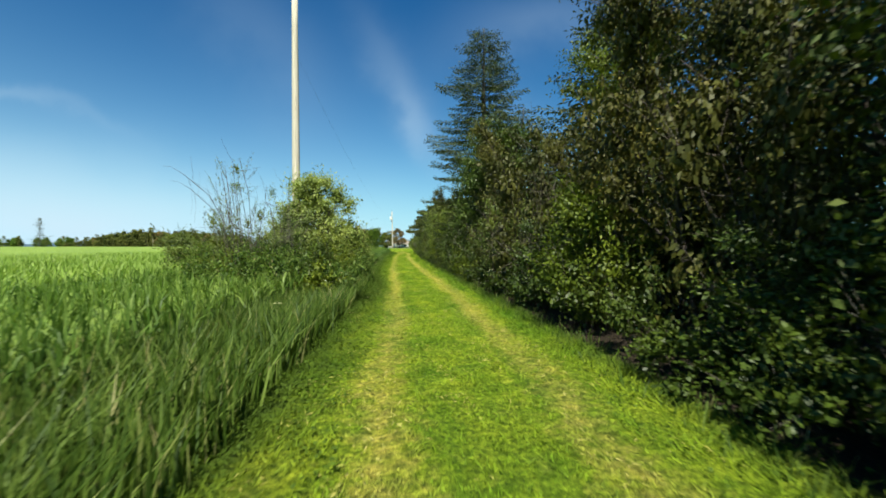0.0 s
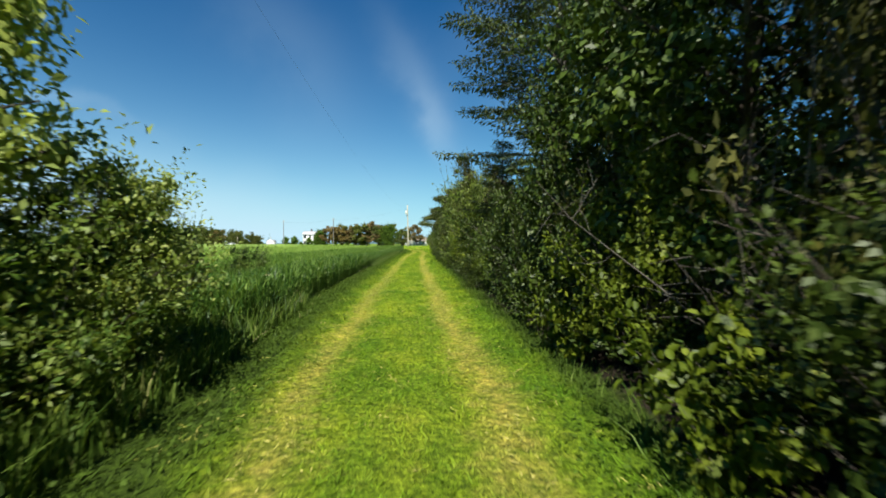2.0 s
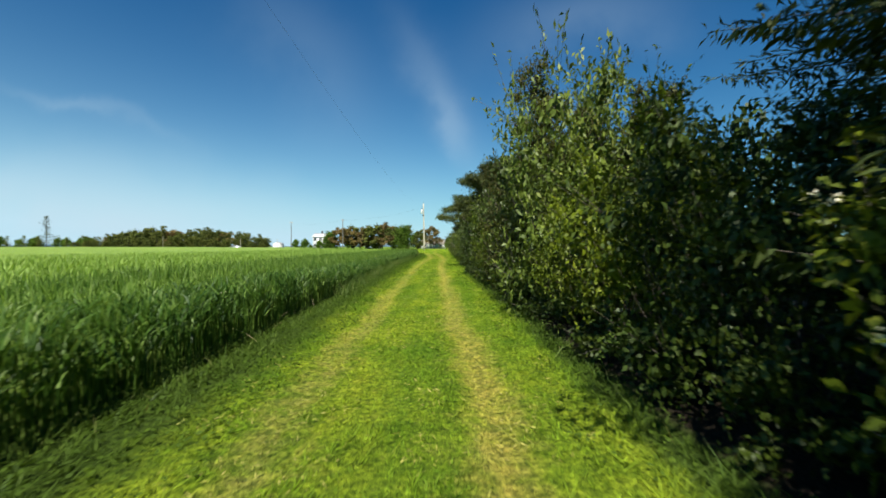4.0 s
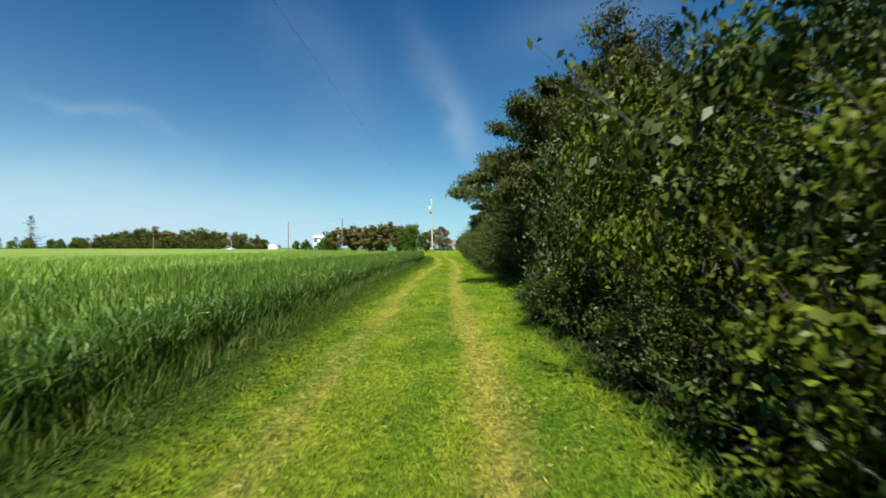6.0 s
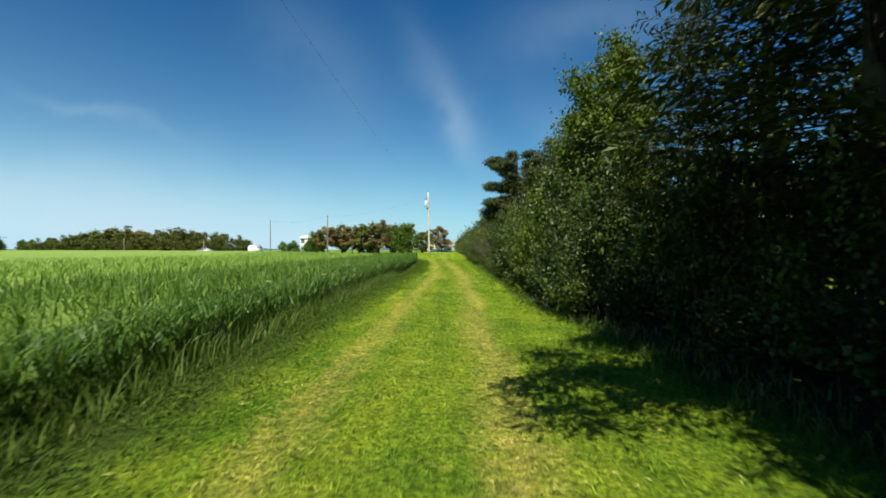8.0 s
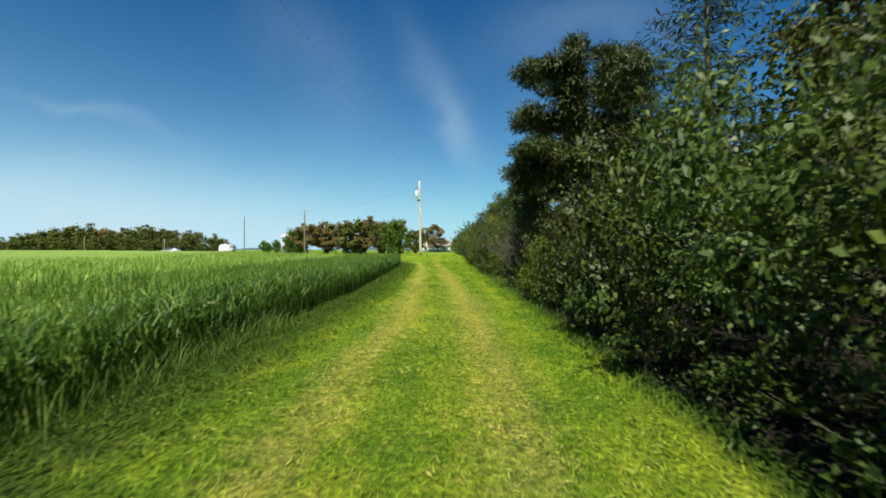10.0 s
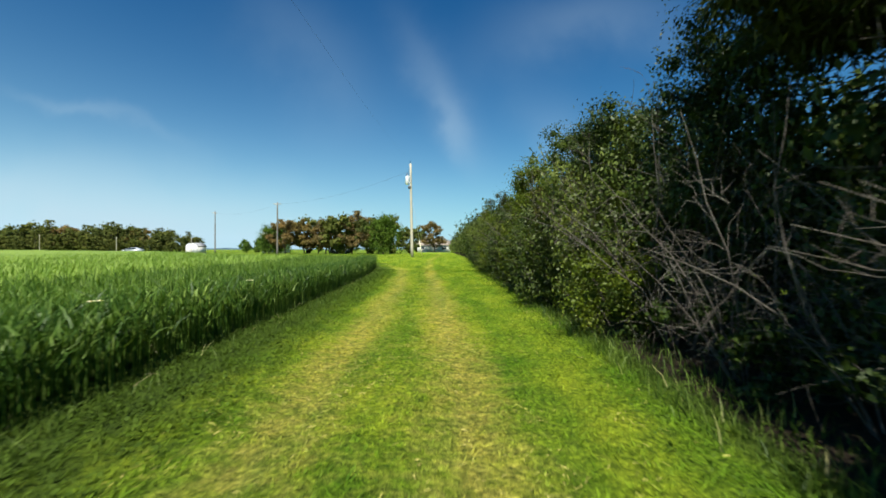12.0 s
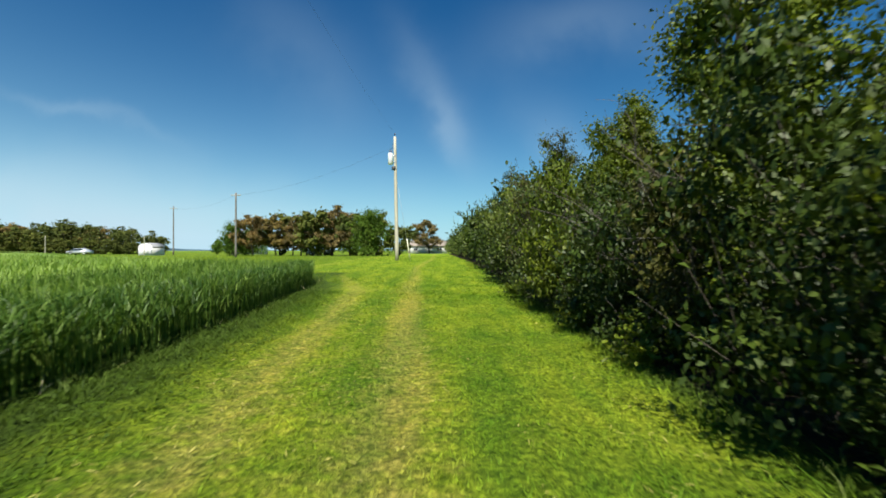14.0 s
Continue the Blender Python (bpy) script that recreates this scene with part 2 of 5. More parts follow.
def bark_material(name, a, b, scale=6.0, lichen=0.3):
    m = Mat(name)
    n = m.noise(scale, 6, where=m.obj, stretch=(3, 3, 0.6))
    c = m.ramp(n, (0.3, a), (0.7, b))
    c = m.mix(m.ramp(m.noise(2.3, 4), (0.5, (0, 0, 0)), (0.7, (lichen, lichen, lichen))), c, (0.22, 0.23, 0.19))
    m.bump(n, 0.8, 0.02)
    return m.done(c, 0.9, spec=0.2)


BARK = bark_material("bark", (0.025, 0.02, 0.015), (0.09, 0.075, 0.06))
BARK_PALE = bark_material("bark_pale", (0.10, 0.085, 0.07), (0.36, 0.32, 0.27), 16, 0.6)
TWIG = bark_material("twig_grey", (0.04, 0.034, 0.028), (0.12, 0.105, 0.088), 14, 0.35)

mat = Mat("pole_wood")
n = mat.noise(7, 6, where=mat.obj, stretch=(4, 4, 0.12))
col = mat.ramp(n, (0.25, (0.30, 0.27, 0.20)), (0.75, (0.56, 0.52, 0.41)))
col = mat.mix(mat.ramp(mat.noise(40, 3, where=mat.obj, stretch=(1, 1, 0.03)), (0.62, (0, 0, 0)), (0.68, (0.7, 0.7, 0.7))), col, (0.16, 0.13, 0.10))
mat.bump(n, 0.4, 0.01)
POLE = mat.done(col, 0.85, spec=0.2)


POLE_GREY = bark_material("pole_wood_grey", (0.10, 0.095, 0.085), (0.22, 0.20, 0.17), 8, 0.2)


def plain(name, a, b, rough=0.6, metal=0.0, scale=3.0, bump=0.15):
    m = Mat(name)
    n = m.noise(scale, 5)
    m.bump(m.noise(scale * 8, 4), bump, 0.005)
    return m.done(m.mix(n, a, b), rough, metal)


WHITE = plain("white_siding", (0.52, 0.52, 0.51), (0.66, 0.66, 0.65))
GREY = plain("grey_roof", (0.26, 0.26, 0.27), (0.36, 0.36, 0.37), 0.8)
TAN = plain("tan_shingle", (0.24, 0.20, 0.16), (0.34, 0.29, 0.24), 0.85)
DARK = plain("dark_trim", (0.03, 0.03, 0.03), (0.05, 0.05, 0.05))
STEEL = plain("galvanised_steel", (0.45, 0.46, 0.47), (0.6, 0.61, 0.62), 0.45, 0.7)
CAN = plain("pale_grey_enamel", (0.62, 0.64, 0.66), (0.72, 0.74, 0.76), 0.4)
CERAMIC = plain("brown_ceramic", (0.06, 0.03, 0.02), (0.1, 0.05, 0.03), 0.25)
WIRE = plain("cable_black", (0.03, 0.03, 0.035), (0.06, 0.06, 0.065), 0.6)
YELLOW = plain("cream_plastic", (0.72, 0.68, 0.45), (0.8, 0.76, 0.55), 0.5)
PAINT_SILVER = plain("silver_paint", (0.5, 0.52, 0.55), (0.56, 0.58, 0.6), 0.3, 0.4)
PAINT_BLUE = plain("pale_blue_paint", (0.42, 0.5, 0.6), (0.5, 0.58, 0.68), 0.3, 0.2)
RUBBER = plain("rubber", (0.02, 0.02, 0.02), (0.035, 0.035, 0.035), 0.8)
mat = Mat("window_glass")
GLASS = mat.done((0.03, 0.04, 0.05), 0.06, spec=0.8)
# the haze of distance is mixed into this blue
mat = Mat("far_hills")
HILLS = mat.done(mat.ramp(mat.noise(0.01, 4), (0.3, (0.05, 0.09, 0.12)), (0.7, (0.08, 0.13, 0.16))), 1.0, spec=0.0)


# ---------------------------------------------------------------- mesh tools
rng = np.random.default_rng(11)


def mesh_from(name, verts, faces, smooth=False):
    """A mesh from arrays; faces is a list of (n, 3) and (n, 4) arrays."""
    me = bpy.data.meshes.new(name)
    verts = np.asarray(verts, dtype=np.float32)
    faces = [np.asarray(f, dtype=np.int32) for f in faces if len(f)]
    total = sum(len(f) for f in faces)
    loops = np.concatenate([f.ravel() for f in faces])
    counts = np.concatenate([np.full(len(f), f.shape[1], dtype=np.int32) for f in faces])
    starts = np.concatenate([[0], np.cumsum(counts)[:-1]]).astype(np.int32)
    me.vertices.add(len(verts))
    me.vertices.foreach_set("co", verts.ravel())
    me.loops.add(len(loops))
    me.loops.foreach_set("vertex_index", loops)
    me.polygons.add(total)
    me.polygons.foreach_set("loop_start", starts)
    if smooth:
        me.polygons.foreach_set("use_smooth", np.ones(total, dtype=bool))
    me.update(calc_edges=True)
    return me


class Heap:
    """Gathers pieces of geometry into one mesh."""

    def __init__(self):
        self.v, self.q, self.t, self.count = [], [], [], 0

    def add(self, verts, quads=None, tris=None):
        verts = np.asarray(verts, dtype=np.float64)
        if quads is not None and len(quads):
            self.q.append(np.asarray(quads) + self.count)
        if tris is not None and len(tris):
            self.t.append(np.asarray(tris) + self.count)
        self.v.append(verts)
        self.count += len(verts)

    def tube(self, pts, radii, sides=6, cap=True):
        pts = np.asarray(pts, dtype=np.float64)
        n = len(pts)
        d = np.gradient(pts, axis=0)
        d /= np.linalg.norm(d, axis=1)[:, None] + 1e-9
        ref = np.where(np.abs(d[:, 2:3]) > 0.9, np.array([[1.0, 0, 0]]), np.array([[0, 0, 1.0]]))
        u = np.cross(d, ref)
        u /= np.linalg.norm(u, axis=1)[:, None] + 1e-9
        w = np.cross(d, u)
        a = np.linspace(0, 2 * np.pi, sides, endpoint=False)
        r = np.asarray(radii, dtype=np.float64).reshape(-1, 1, 1) * np.ones((n, 1, 1))
        ring = pts[:, None] + r * (np.cos(a)[None, :, None] * u[:, None] + np.sin(a)[None, :, None] * w[:, None])
        i, j = np.meshgrid(np.arange(n - 1), np.arange(sides), indexing="ij")
        k = (j + 1) % sides
        quads = np.stack([i * sides + j, i * sides + k, (i + 1) * sides + k, (i + 1) * sides + j], -1).reshape(-1, 4)
        tris = []
        if cap:
            e = (n - 1) * sides
            tris = [[e, e + s, e + s + 1] for s in range(1, sides - 1)] + [[0, s + 1, s] for s in range(1, sides - 1)]
        self.add(ring.reshape(-1, 3), quads, tris)

    def box(self, x0, y0, z0, x1, y1, z1):
        v = [(x, y, z) for z in (z0, z1) for y in (y0, y1) for x in (x0, x1)]
        self.add(v, [(0, 2, 3, 1), (4, 5, 7, 6), (0, 1, 5, 4), (2, 6, 7, 3), (0, 4, 6, 2), (1, 3, 7, 5)])

    def leaves(self, at, way, length, width, fold=0.25, seed=0, rounded=False, face=None):
        """Pointed leaves: base, two shoulders, tip."""
        n = len(at)
        way = way / (np.linalg.norm(way, axis=1)[:, None] + 1e-9)
        r = np.random.default_rng(seed + n)
        ref = r.normal(size=(n, 3)) * 0.8 + np.array([0, 0, 1.9]) if face is None else face
        s = np.cross(way, ref)
        s /= np.linalg.norm(s, axis=1)[:, None] + 1e-9
        up = np.cross(s, way)
        L, W = np.reshape(length, (-1, 1)) * np.ones((n, 1)), np.reshape(width, (-1, 1)) * np.ones((n, 1))
        if not rounded:
            v = np.stack([at, at + way * L * 0.5 + s * W * 0.5 + up * W * fold, at + way * L - up * L * 0.12, at + way * L * 0.5 - s * W * 0.5 + up * W * fold], 1)
            self.add(v.reshape(-1, 3), np.arange(4 * n).reshape(n, 4))
            return
        lift = up * W * fold
        v = np.stack([at, at + way * L * 0.3 + s * W * 0.46 + lift, at + way * L * 0.68 + s * W * 0.38 + lift * 0.8, at + way * L - up * L * 0.14,
                      at + way * L * 0.68 - s * W * 0.38 + lift * 0.8, at + way * L * 0.3 - s * W * 0.46 + lift], 1)
        b = np.arange(n)[:, None] * 6
        self.add(v.reshape(-1, 3), np.concatenate([b + np.array([[0, 1, 2, 3]]), b + np.array([[0, 3, 4, 5]])]))

    def blades(self, at, lean, height, width, steps=3, seed=0, droop=0.12):
        """Grass blades that bow over: strips that narrow to a point."""
        n = len(at)
        r = np.random.default_rng(seed + n)
        a = r.uniform(0, 2 * np.pi, n)
        s = np.stack([np.cos(a), np.sin(a), np.zeros(n)], 1)
        H, W = np.reshape(height, (-1, 1)) * np.ones((n, 1)), np.reshape(width, (-1, 1)) * np.ones((n, 1))
        rows = []
        for k in range(steps):
            f = k / steps
            c = at + np.array([0, 0, 1.0]) * H * f * (1 - droop * f) + lean * H * f ** 1.8
            w = W * (1 - 0.55 * f) * 0.5
            rows += [c - s * w, c + s * w]
        rows.append(at + np.array([0, 0, 1.0]) * H * (1 - droop) + lean * H)
        m = 2 * steps + 1
        v = np.stack(rows, 1).reshape(-1, 3)
        b = np.arange(n)[:, None] * m
        quads = np.concatenate([b + np.array([[2 * k, 2 * k + 1, 2 * k + 3, 2 * k + 2]]) for k in range(steps - 1)]) if steps > 1 else []
        tris = b + np.array([[2 * steps - 2, 2 * steps - 1, 2 * steps]])
        self.add(v, quads, tris)

    def mesh(self, name, smooth=False):
        faces = []
        if self.q:
            faces.append(np.concatenate(self.q))
        if self.t:
            faces.append(np.concatenate(self.t))
        return mesh_from(name, np.concatenate(self.v), faces, smooth)


def part(name, shape, material, parent=None, label="", smooth=False):
    """Links a heap of geometry as one mesh object, under a thing if one is given."""
    me = shape.mesh(name, smooth) if isinstance(shape, Heap) else shape
    me.materials.append(material)
    ob = new(name, me)
    if parent is not None:
        ob.parent = parent
    if label:
        ob["label"] = label
    return ob


def thing(name, label, category, group="", kind=""):
    return tagged(new(name), label, category, group, kind)


def line(y, *stops):
    """Straight pieces from stop to stop: (along, value)."""
    return np.interp(y, [s[0] for s in stops], [s[1] for s in stops])


# ---------------------------------------------------------------- the lay of the land
def crop_edge(y):
    return line(y, (-10, -1.8), (8, -1.65), (14, -1.6), (17, -1.75), (22, -2.15), (27, -2.4), (42, -2.7), (60, -3.2), (75, -3.1), (83, -2.85), (95, -3.2), (105, -3.6), (114, -4.3), (118, -5.4))


def hedge_edge(y):
    return line(y, (-10, 1.8), (18, 1.7), (25, 1.55), (40, 1.5), (50, 1.35), (57, 2.2), (63, 2.1), (67, 1.6), (80, 1.9), (95, 2.2), (105, 2.35), (140, 2.5), (240, 2.7))


def rut_left(y):
    return line(y, (-10, -0.6), (10, -0.61), (17, -0.72), (24, -0.98), (41, -1.27), (59, -1.48), (70, -1.3), (80, -1.0), (94, -1.35), (101, -1.6), (112, -2.5), (118, -4.0), (126, -8.0))


def rut_right(y):
    return line(y, (-10, 0.96), (10, 1.05), (17, 0.98), (24, 0.7), (41, 0.37), (59, 0.2), (80, 0.6), (94, 0.1), (101, -0.2), (112, -0.7), (125, -1.2), (145, -0.5), (240, -1.0))


def wear_at(x, y):
    """How far the wheels have worn the turf: 0 lush, 1 straw."""
    wob = 0.05 * np.sin(y * 0.9) + 0.04 * np.sin(y * 2.3 + 1)
    wide = line(y, (0, 0.26), (40, 0.24), (70, 0.3), (80, 0.42), (100, 0.34))
    a = np.exp(-((x - rut_left(y) - wob) / wide) ** 2) * line(y, (0, 0.62), (25, 0.68), (60, 0.62), (80, 0.6), (120, 0.62))
    b = np.exp(-((x - rut_right(y) + wob) / (wide * 1.05)) ** 2) * line(y, (0, 0.6), (20, 0.78), (60, 0.8), (75, 0.62), (120, 0.72))
    c = 0.22 * np.exp(-((x - 0.5 * (rut_left(y) + rut_right(y))) / 1.6) ** 2)
    return np.clip(np.maximum(a, b) + c * line(y, (0, 0.8), (70, 1.0), (85, 1.4), (120, 1.2)), 0, 1)


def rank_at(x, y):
    """How near to the uncut edges, weighted by how dark the verge is painted."""
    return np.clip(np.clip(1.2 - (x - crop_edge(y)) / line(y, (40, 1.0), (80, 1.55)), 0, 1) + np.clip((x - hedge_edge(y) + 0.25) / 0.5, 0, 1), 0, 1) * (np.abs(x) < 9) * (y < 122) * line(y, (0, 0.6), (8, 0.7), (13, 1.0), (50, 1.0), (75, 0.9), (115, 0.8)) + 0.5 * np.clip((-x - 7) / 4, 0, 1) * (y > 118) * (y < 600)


def soil_shade_at(x, y):
    """Dark soil below the hedge, with the hedge's shade put into its colour."""
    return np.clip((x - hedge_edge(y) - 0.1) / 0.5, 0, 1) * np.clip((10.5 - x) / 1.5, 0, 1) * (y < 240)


def ground_z(x, y):
    x, y = np.asarray(x, dtype=float), np.asarray(y, dtype=float)
    rise_ = 0.40 * np.clip((y - 104) / 34, 0, 1) ** 2 * (3 - 2 * np.clip((y - 104) / 34, 0, 1))
    near = np.exp(-(x / 7.0) ** 2) * np.clip(1 - (y - 125) / 15, 0, 1)
    ruts = -0.035 * (np.exp(-((x - rut_left(y)) / 0.25) ** 2) + np.exp(-((x - rut_right(y)) / 0.25) ** 2))
    lumps = 0.018 * np.sin(x * 3.1 + y * 0.7) * np.sin(y * 1.9) + 0.012 * np.sin(x * 7.3 - y * 2.9)
    bank = 0.10 * np.clip((x - hedge_edge(y) - 0.2) / 1.2, 0, 1)
    return rise_ + near * (ruts + lumps) + bank * np.clip((240 - y) / 40, 0, 1) * (x < 30)


def spread(*pieces):
    return np.unique(np.concatenate([np.linspace(a, b, n) for a, b, n in pieces]).round(3))


gx = spread((-4000, -200, 12), (-200, -20, 24), (-20, -5, 16), (-5, 4, 40), (4, 30, 20), (30, 4000, 14))
gy = spread((-400, -20, 8), (-20, 0, 20), (0, 120, 190), (120, 160, 41), (160, 300, 29), (300, 4500, 16))
X, Y = np.meshgrid(gx, gy)
Z = ground_z(X, Y)
nx, ny = len(gx), len(gy)
i, j = np.meshgrid(np.arange(ny - 1), np.arange(nx - 1), indexing="ij")
quads = np.stack([i * nx + j, i * nx + j + 1, (i + 1) * nx + j + 1, (i + 1) * nx + j], -1).reshape(-1, 4)
me = mesh_from("ground", np.stack([X, Y, Z], -1).reshape(-1, 3), [quads], True)
a = me.attributes.new("wear", "FLOAT", "POINT")
a.data.foreach_set("value", wear_at(X, Y).ravel().astype(np.float32))
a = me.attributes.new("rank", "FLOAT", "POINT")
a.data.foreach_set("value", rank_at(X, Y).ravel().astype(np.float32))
a = me.attributes.new("soil_shade", "FLOAT", "POINT")
a.data.foreach_set("value", soil_shade_at(X, Y).ravel().astype(np.float32))
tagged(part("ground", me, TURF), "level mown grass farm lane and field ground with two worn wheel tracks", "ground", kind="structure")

# the far rim of the land, its colour painted blue for the haze of distance
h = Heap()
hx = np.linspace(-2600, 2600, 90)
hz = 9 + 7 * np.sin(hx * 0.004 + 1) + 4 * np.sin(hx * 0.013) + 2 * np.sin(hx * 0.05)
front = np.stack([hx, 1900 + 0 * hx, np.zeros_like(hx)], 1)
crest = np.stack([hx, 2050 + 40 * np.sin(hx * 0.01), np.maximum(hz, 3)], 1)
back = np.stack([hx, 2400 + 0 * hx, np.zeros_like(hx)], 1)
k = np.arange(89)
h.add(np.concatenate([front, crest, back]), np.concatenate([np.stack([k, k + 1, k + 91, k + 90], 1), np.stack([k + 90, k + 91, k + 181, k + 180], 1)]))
tagged(part("far_hills", h, HILLS, smooth=True), "low wooded hills far beyond the fields, painted haze blue", "hills", kind="structure")


# ---------------------------------------------------------------- grass and crop
def scatter(n, y0, y1, lo, hi):
    """n places between two edges that follow the lane."""
    y = rng.uniform(y0, y1, n)
    f = rng.uniform(0, 1, n)
    x = lo(y) + (hi(y) - lo(y)) * f
    return np.stack([x, y, ground_z(x, y)], 1)


def leaning(n, size, wind=(0.05, 0.06)):
    v = rng.normal(0, size, (n, 3))
    v[:, 2] = 0
    return v + np.array([*wind, 0])


# short turf of the lane
h = Heap()
at = scatter(500000, 1.5, 112, lambda y: crop_edge(y) - 0.15, lambda y: hedge_edge(y) + 0.3)
tuft = 0.5 + 0.5 * np.sin(at[:, 0] * 9 + np.sin(at[:, 1] * 5)) * np.sin(at[:, 1] * 7.5)
edge = np.clip(1 - (at[:, 0] - crop_edge(at[:, 1])) / line(at[:, 1], (40, 0.7), (80, 1.4)), 0, 1) + np.clip((at[:, 0] - hedge_edge(at[:, 1]) + 0.35) / 0.5, 0, 1)
worn = wear_at(at[:, 0], at[:, 1])
tall = (0.028 + 0.03 * tuft * rng.uniform(0.3, 1, len(at))) * (1.15 - 0.6 * worn) + 0.09 * edge * rng.uniform(0.2, 1, len(at))
clump = np.sin(at[:, 0] * 21 + 3 * np.sin(at[:, 1] * 11)) * np.sin(at[:, 1] * 17 + 2 * np.sin(at[:, 0] * 13))
at, tall, worn = at[clump > -0.2], tall[clump > -0.2] * (1.05 + 1.2 * np.clip(clump[clump > -0.2], 0, 1)), worn[clump > -0.2]
h.blades(at, leaning(len(at), 0.95), tall * 0.72, rng.uniform(0.009, 0.017, len(at)), steps=1)
me = h.mesh("mown_grass")
a = me.attributes.new("wear", "FLOAT", "POINT")
a.data.foreach_set("value", np.repeat(worn, 3).astype(np.float32))
a = me.attributes.new("rank", "FLOAT", "POINT")
a.data.foreach_set("value", np.repeat(rank_at(at[:, 0], at[:, 1]), 3).astype(np.float32))
tagged(part("mown_grass", me, BLADE), "short mown yellow-green grass blades along the lane", "grass", kind="stuff")

# clover and plantain in the verges
h = Heap()
at = np.concatenate([scatter(42000, 2, 112, lambda y: crop_edge(y), lambda y: crop_edge(y) + 1.25), scatter(14000, 2, 112, lambda y: hedge_edge(y) - 0.5, lambda y: hedge_edge(y) + 0.6)])
at = at[wear_at(at[:, 0], at[:, 1]) < 0.35]
at = at[np.sin(at[:, 0] * 6 + at[:, 1] * 2.2) * np.sin(at[:, 1] * 4.1 - at[:, 0] * 3) > -0.35]
n = len(at)
at[:, 2] += rng.uniform(0.01, 0.07, n)
a = rng.uniform(0, 6.28, n)
h.leaves(at, np.stack([np.cos(a), np.sin(a), rng.uniform(-0.1, 0.6, n)], 1), rng.uniform(0.025, 0.06, n), rng.uniform(0.016, 0.034, n), 0.2, 5)
me = h.mesh("clover")
a = me.attributes.new("rank", "FLOAT", "POINT")
a.data.foreach_set("value", np.repeat(np.maximum(rank_at(at[:, 0], at[:, 1]), 0.7), 4).astype(np.float32))
tagged(part("clover", me, BLADE), "low clover and plantain leaves in the mown verge", "weeds", kind="stuff")

# dry clippings that the mower left, in drifts along the wheel tracks
h = Heap()
at = scatter(110000, 1.5, 112, lambda y: rut_left(y) - 0.75, lambda y: hedge_edge(y) - 0.1)
drift = np.sin(at[:, 0] * 5.1 + 2 * np.sin(at[:, 1] * 2.3)) * np.sin(at[:, 1] * 3.7 + 2 * np.sin(at[:, 0] * 3.1)) + 0.35 * np.sin(at[:, 0] * 19) * np.sin(at[:, 1] * 23)
at = at[drift + 1.1 * wear_at(at[:, 0], at[:, 1]) > rng.uniform(0.35, 1.3, len(at))]
n = len(at)
at[:, 2] += rng.uniform(0.012, 0.05, n)
a = rng.uniform(0, 6.28, n)
h.leaves(at, np.stack([np.cos(a), np.sin(a), rng.normal(0, 0.25, n)], 1), rng.uniform(0.03, 0.09, n), rng.uniform(0.005, 0.01, n), 0.2, 6)
tagged(part("grass_clippings", h, CLIPPINGS), "dry yellow-green mower clippings lying on the turf", "clippings", kind="stuff")

# coarser turf ahead, round the pole and the yard
h = Heap()
n = 26000
y = rng.uniform(110, 175, n)
x = rng.uniform(0, 1, n) ** 1.0 * (4 + np.clip(y - 112, 0, 40) * 0.9) * -1 + 3.0
at = np.stack([x, y, ground_z(x, y)], 1)
h.blades(at, leaning(n, 0.5), rng.uniform(0.05, 0.1, n), rng.uniform(0.02, 0.04, n), steps=1)
me = h.mesh("lawn_grass")
a = me.attributes.new("wear", "FLOAT", "POINT")
a.data.foreach_set("value", np.repeat(wear_at(x, y) * 0.7, 3).astype(np.float32))
tagged(part("lawn_grass", me, BLADE), "mown lawn grass round the far power pole", "grass", kind="stuff")


# the crop: its back edge swings away to the side past the corner
def field_back(x):
    return line(-x, (4, 116), (8, 119), (20, 127), (40, 141), (70, 160), (80, 190), (150, 203), (420, 250))


def in_field(p):
    return p[p[:, 1] < field_back(p[:, 0]) - rng.uniform(0, 1.2, len(p))]


h = Heap()
at = in_field(scatter(25000, 20, 119, lambda y: crop_edge(y) - 1.0, lambda y: crop_edge(y) - 0.1))
n = len(at)
h.blades(at, leaning(n, 0.06, (0.01, 0.0)), rng.uniform(0.72, 1.0, n) * line(at[:, 1], (36, 1.0), (45, 0.78), (68, 0.78), (80, 1.0)), rng.uniform(0.008, 0.014, n), steps=2, seed=1, droop=0.03)
for k in range(4):
    base = at + np.stack([rng.normal(0, 0.03, n), rng.normal(0, 0.03, n), rng.uniform(0.28, 0.74, n) * line(at[:, 1], (36, 1.0), (45, 0.75), (68, 0.75), (80, 1.0))], 1)
    h.blades(base, leaning(n, 0.55, (0.0, 0.0)), rng.uniform(0.14, 0.28, n), rng.uniform(0.014, 0.028, n), steps=2, seed=k + 2, droop=0.25)
tagged(part("grain_crop", h, CROP), "dense knee-high to waist-high green grain crop beside the lane", "crop", kind="stuff")
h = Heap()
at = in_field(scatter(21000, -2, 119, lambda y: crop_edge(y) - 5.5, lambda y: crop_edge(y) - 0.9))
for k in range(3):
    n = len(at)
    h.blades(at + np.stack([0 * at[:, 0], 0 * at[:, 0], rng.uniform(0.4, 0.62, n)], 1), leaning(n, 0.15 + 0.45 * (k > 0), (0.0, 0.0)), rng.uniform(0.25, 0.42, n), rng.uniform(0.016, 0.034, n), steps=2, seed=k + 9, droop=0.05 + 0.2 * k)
tagged(part("grain_tops", h, CROP_LIT_TOP), "upper leaves of the grain near the lane, lightened as if sunlit", "crop", kind="stuff")
# far blades of the same grain, in the green with sunlight painted in
h = Heap()
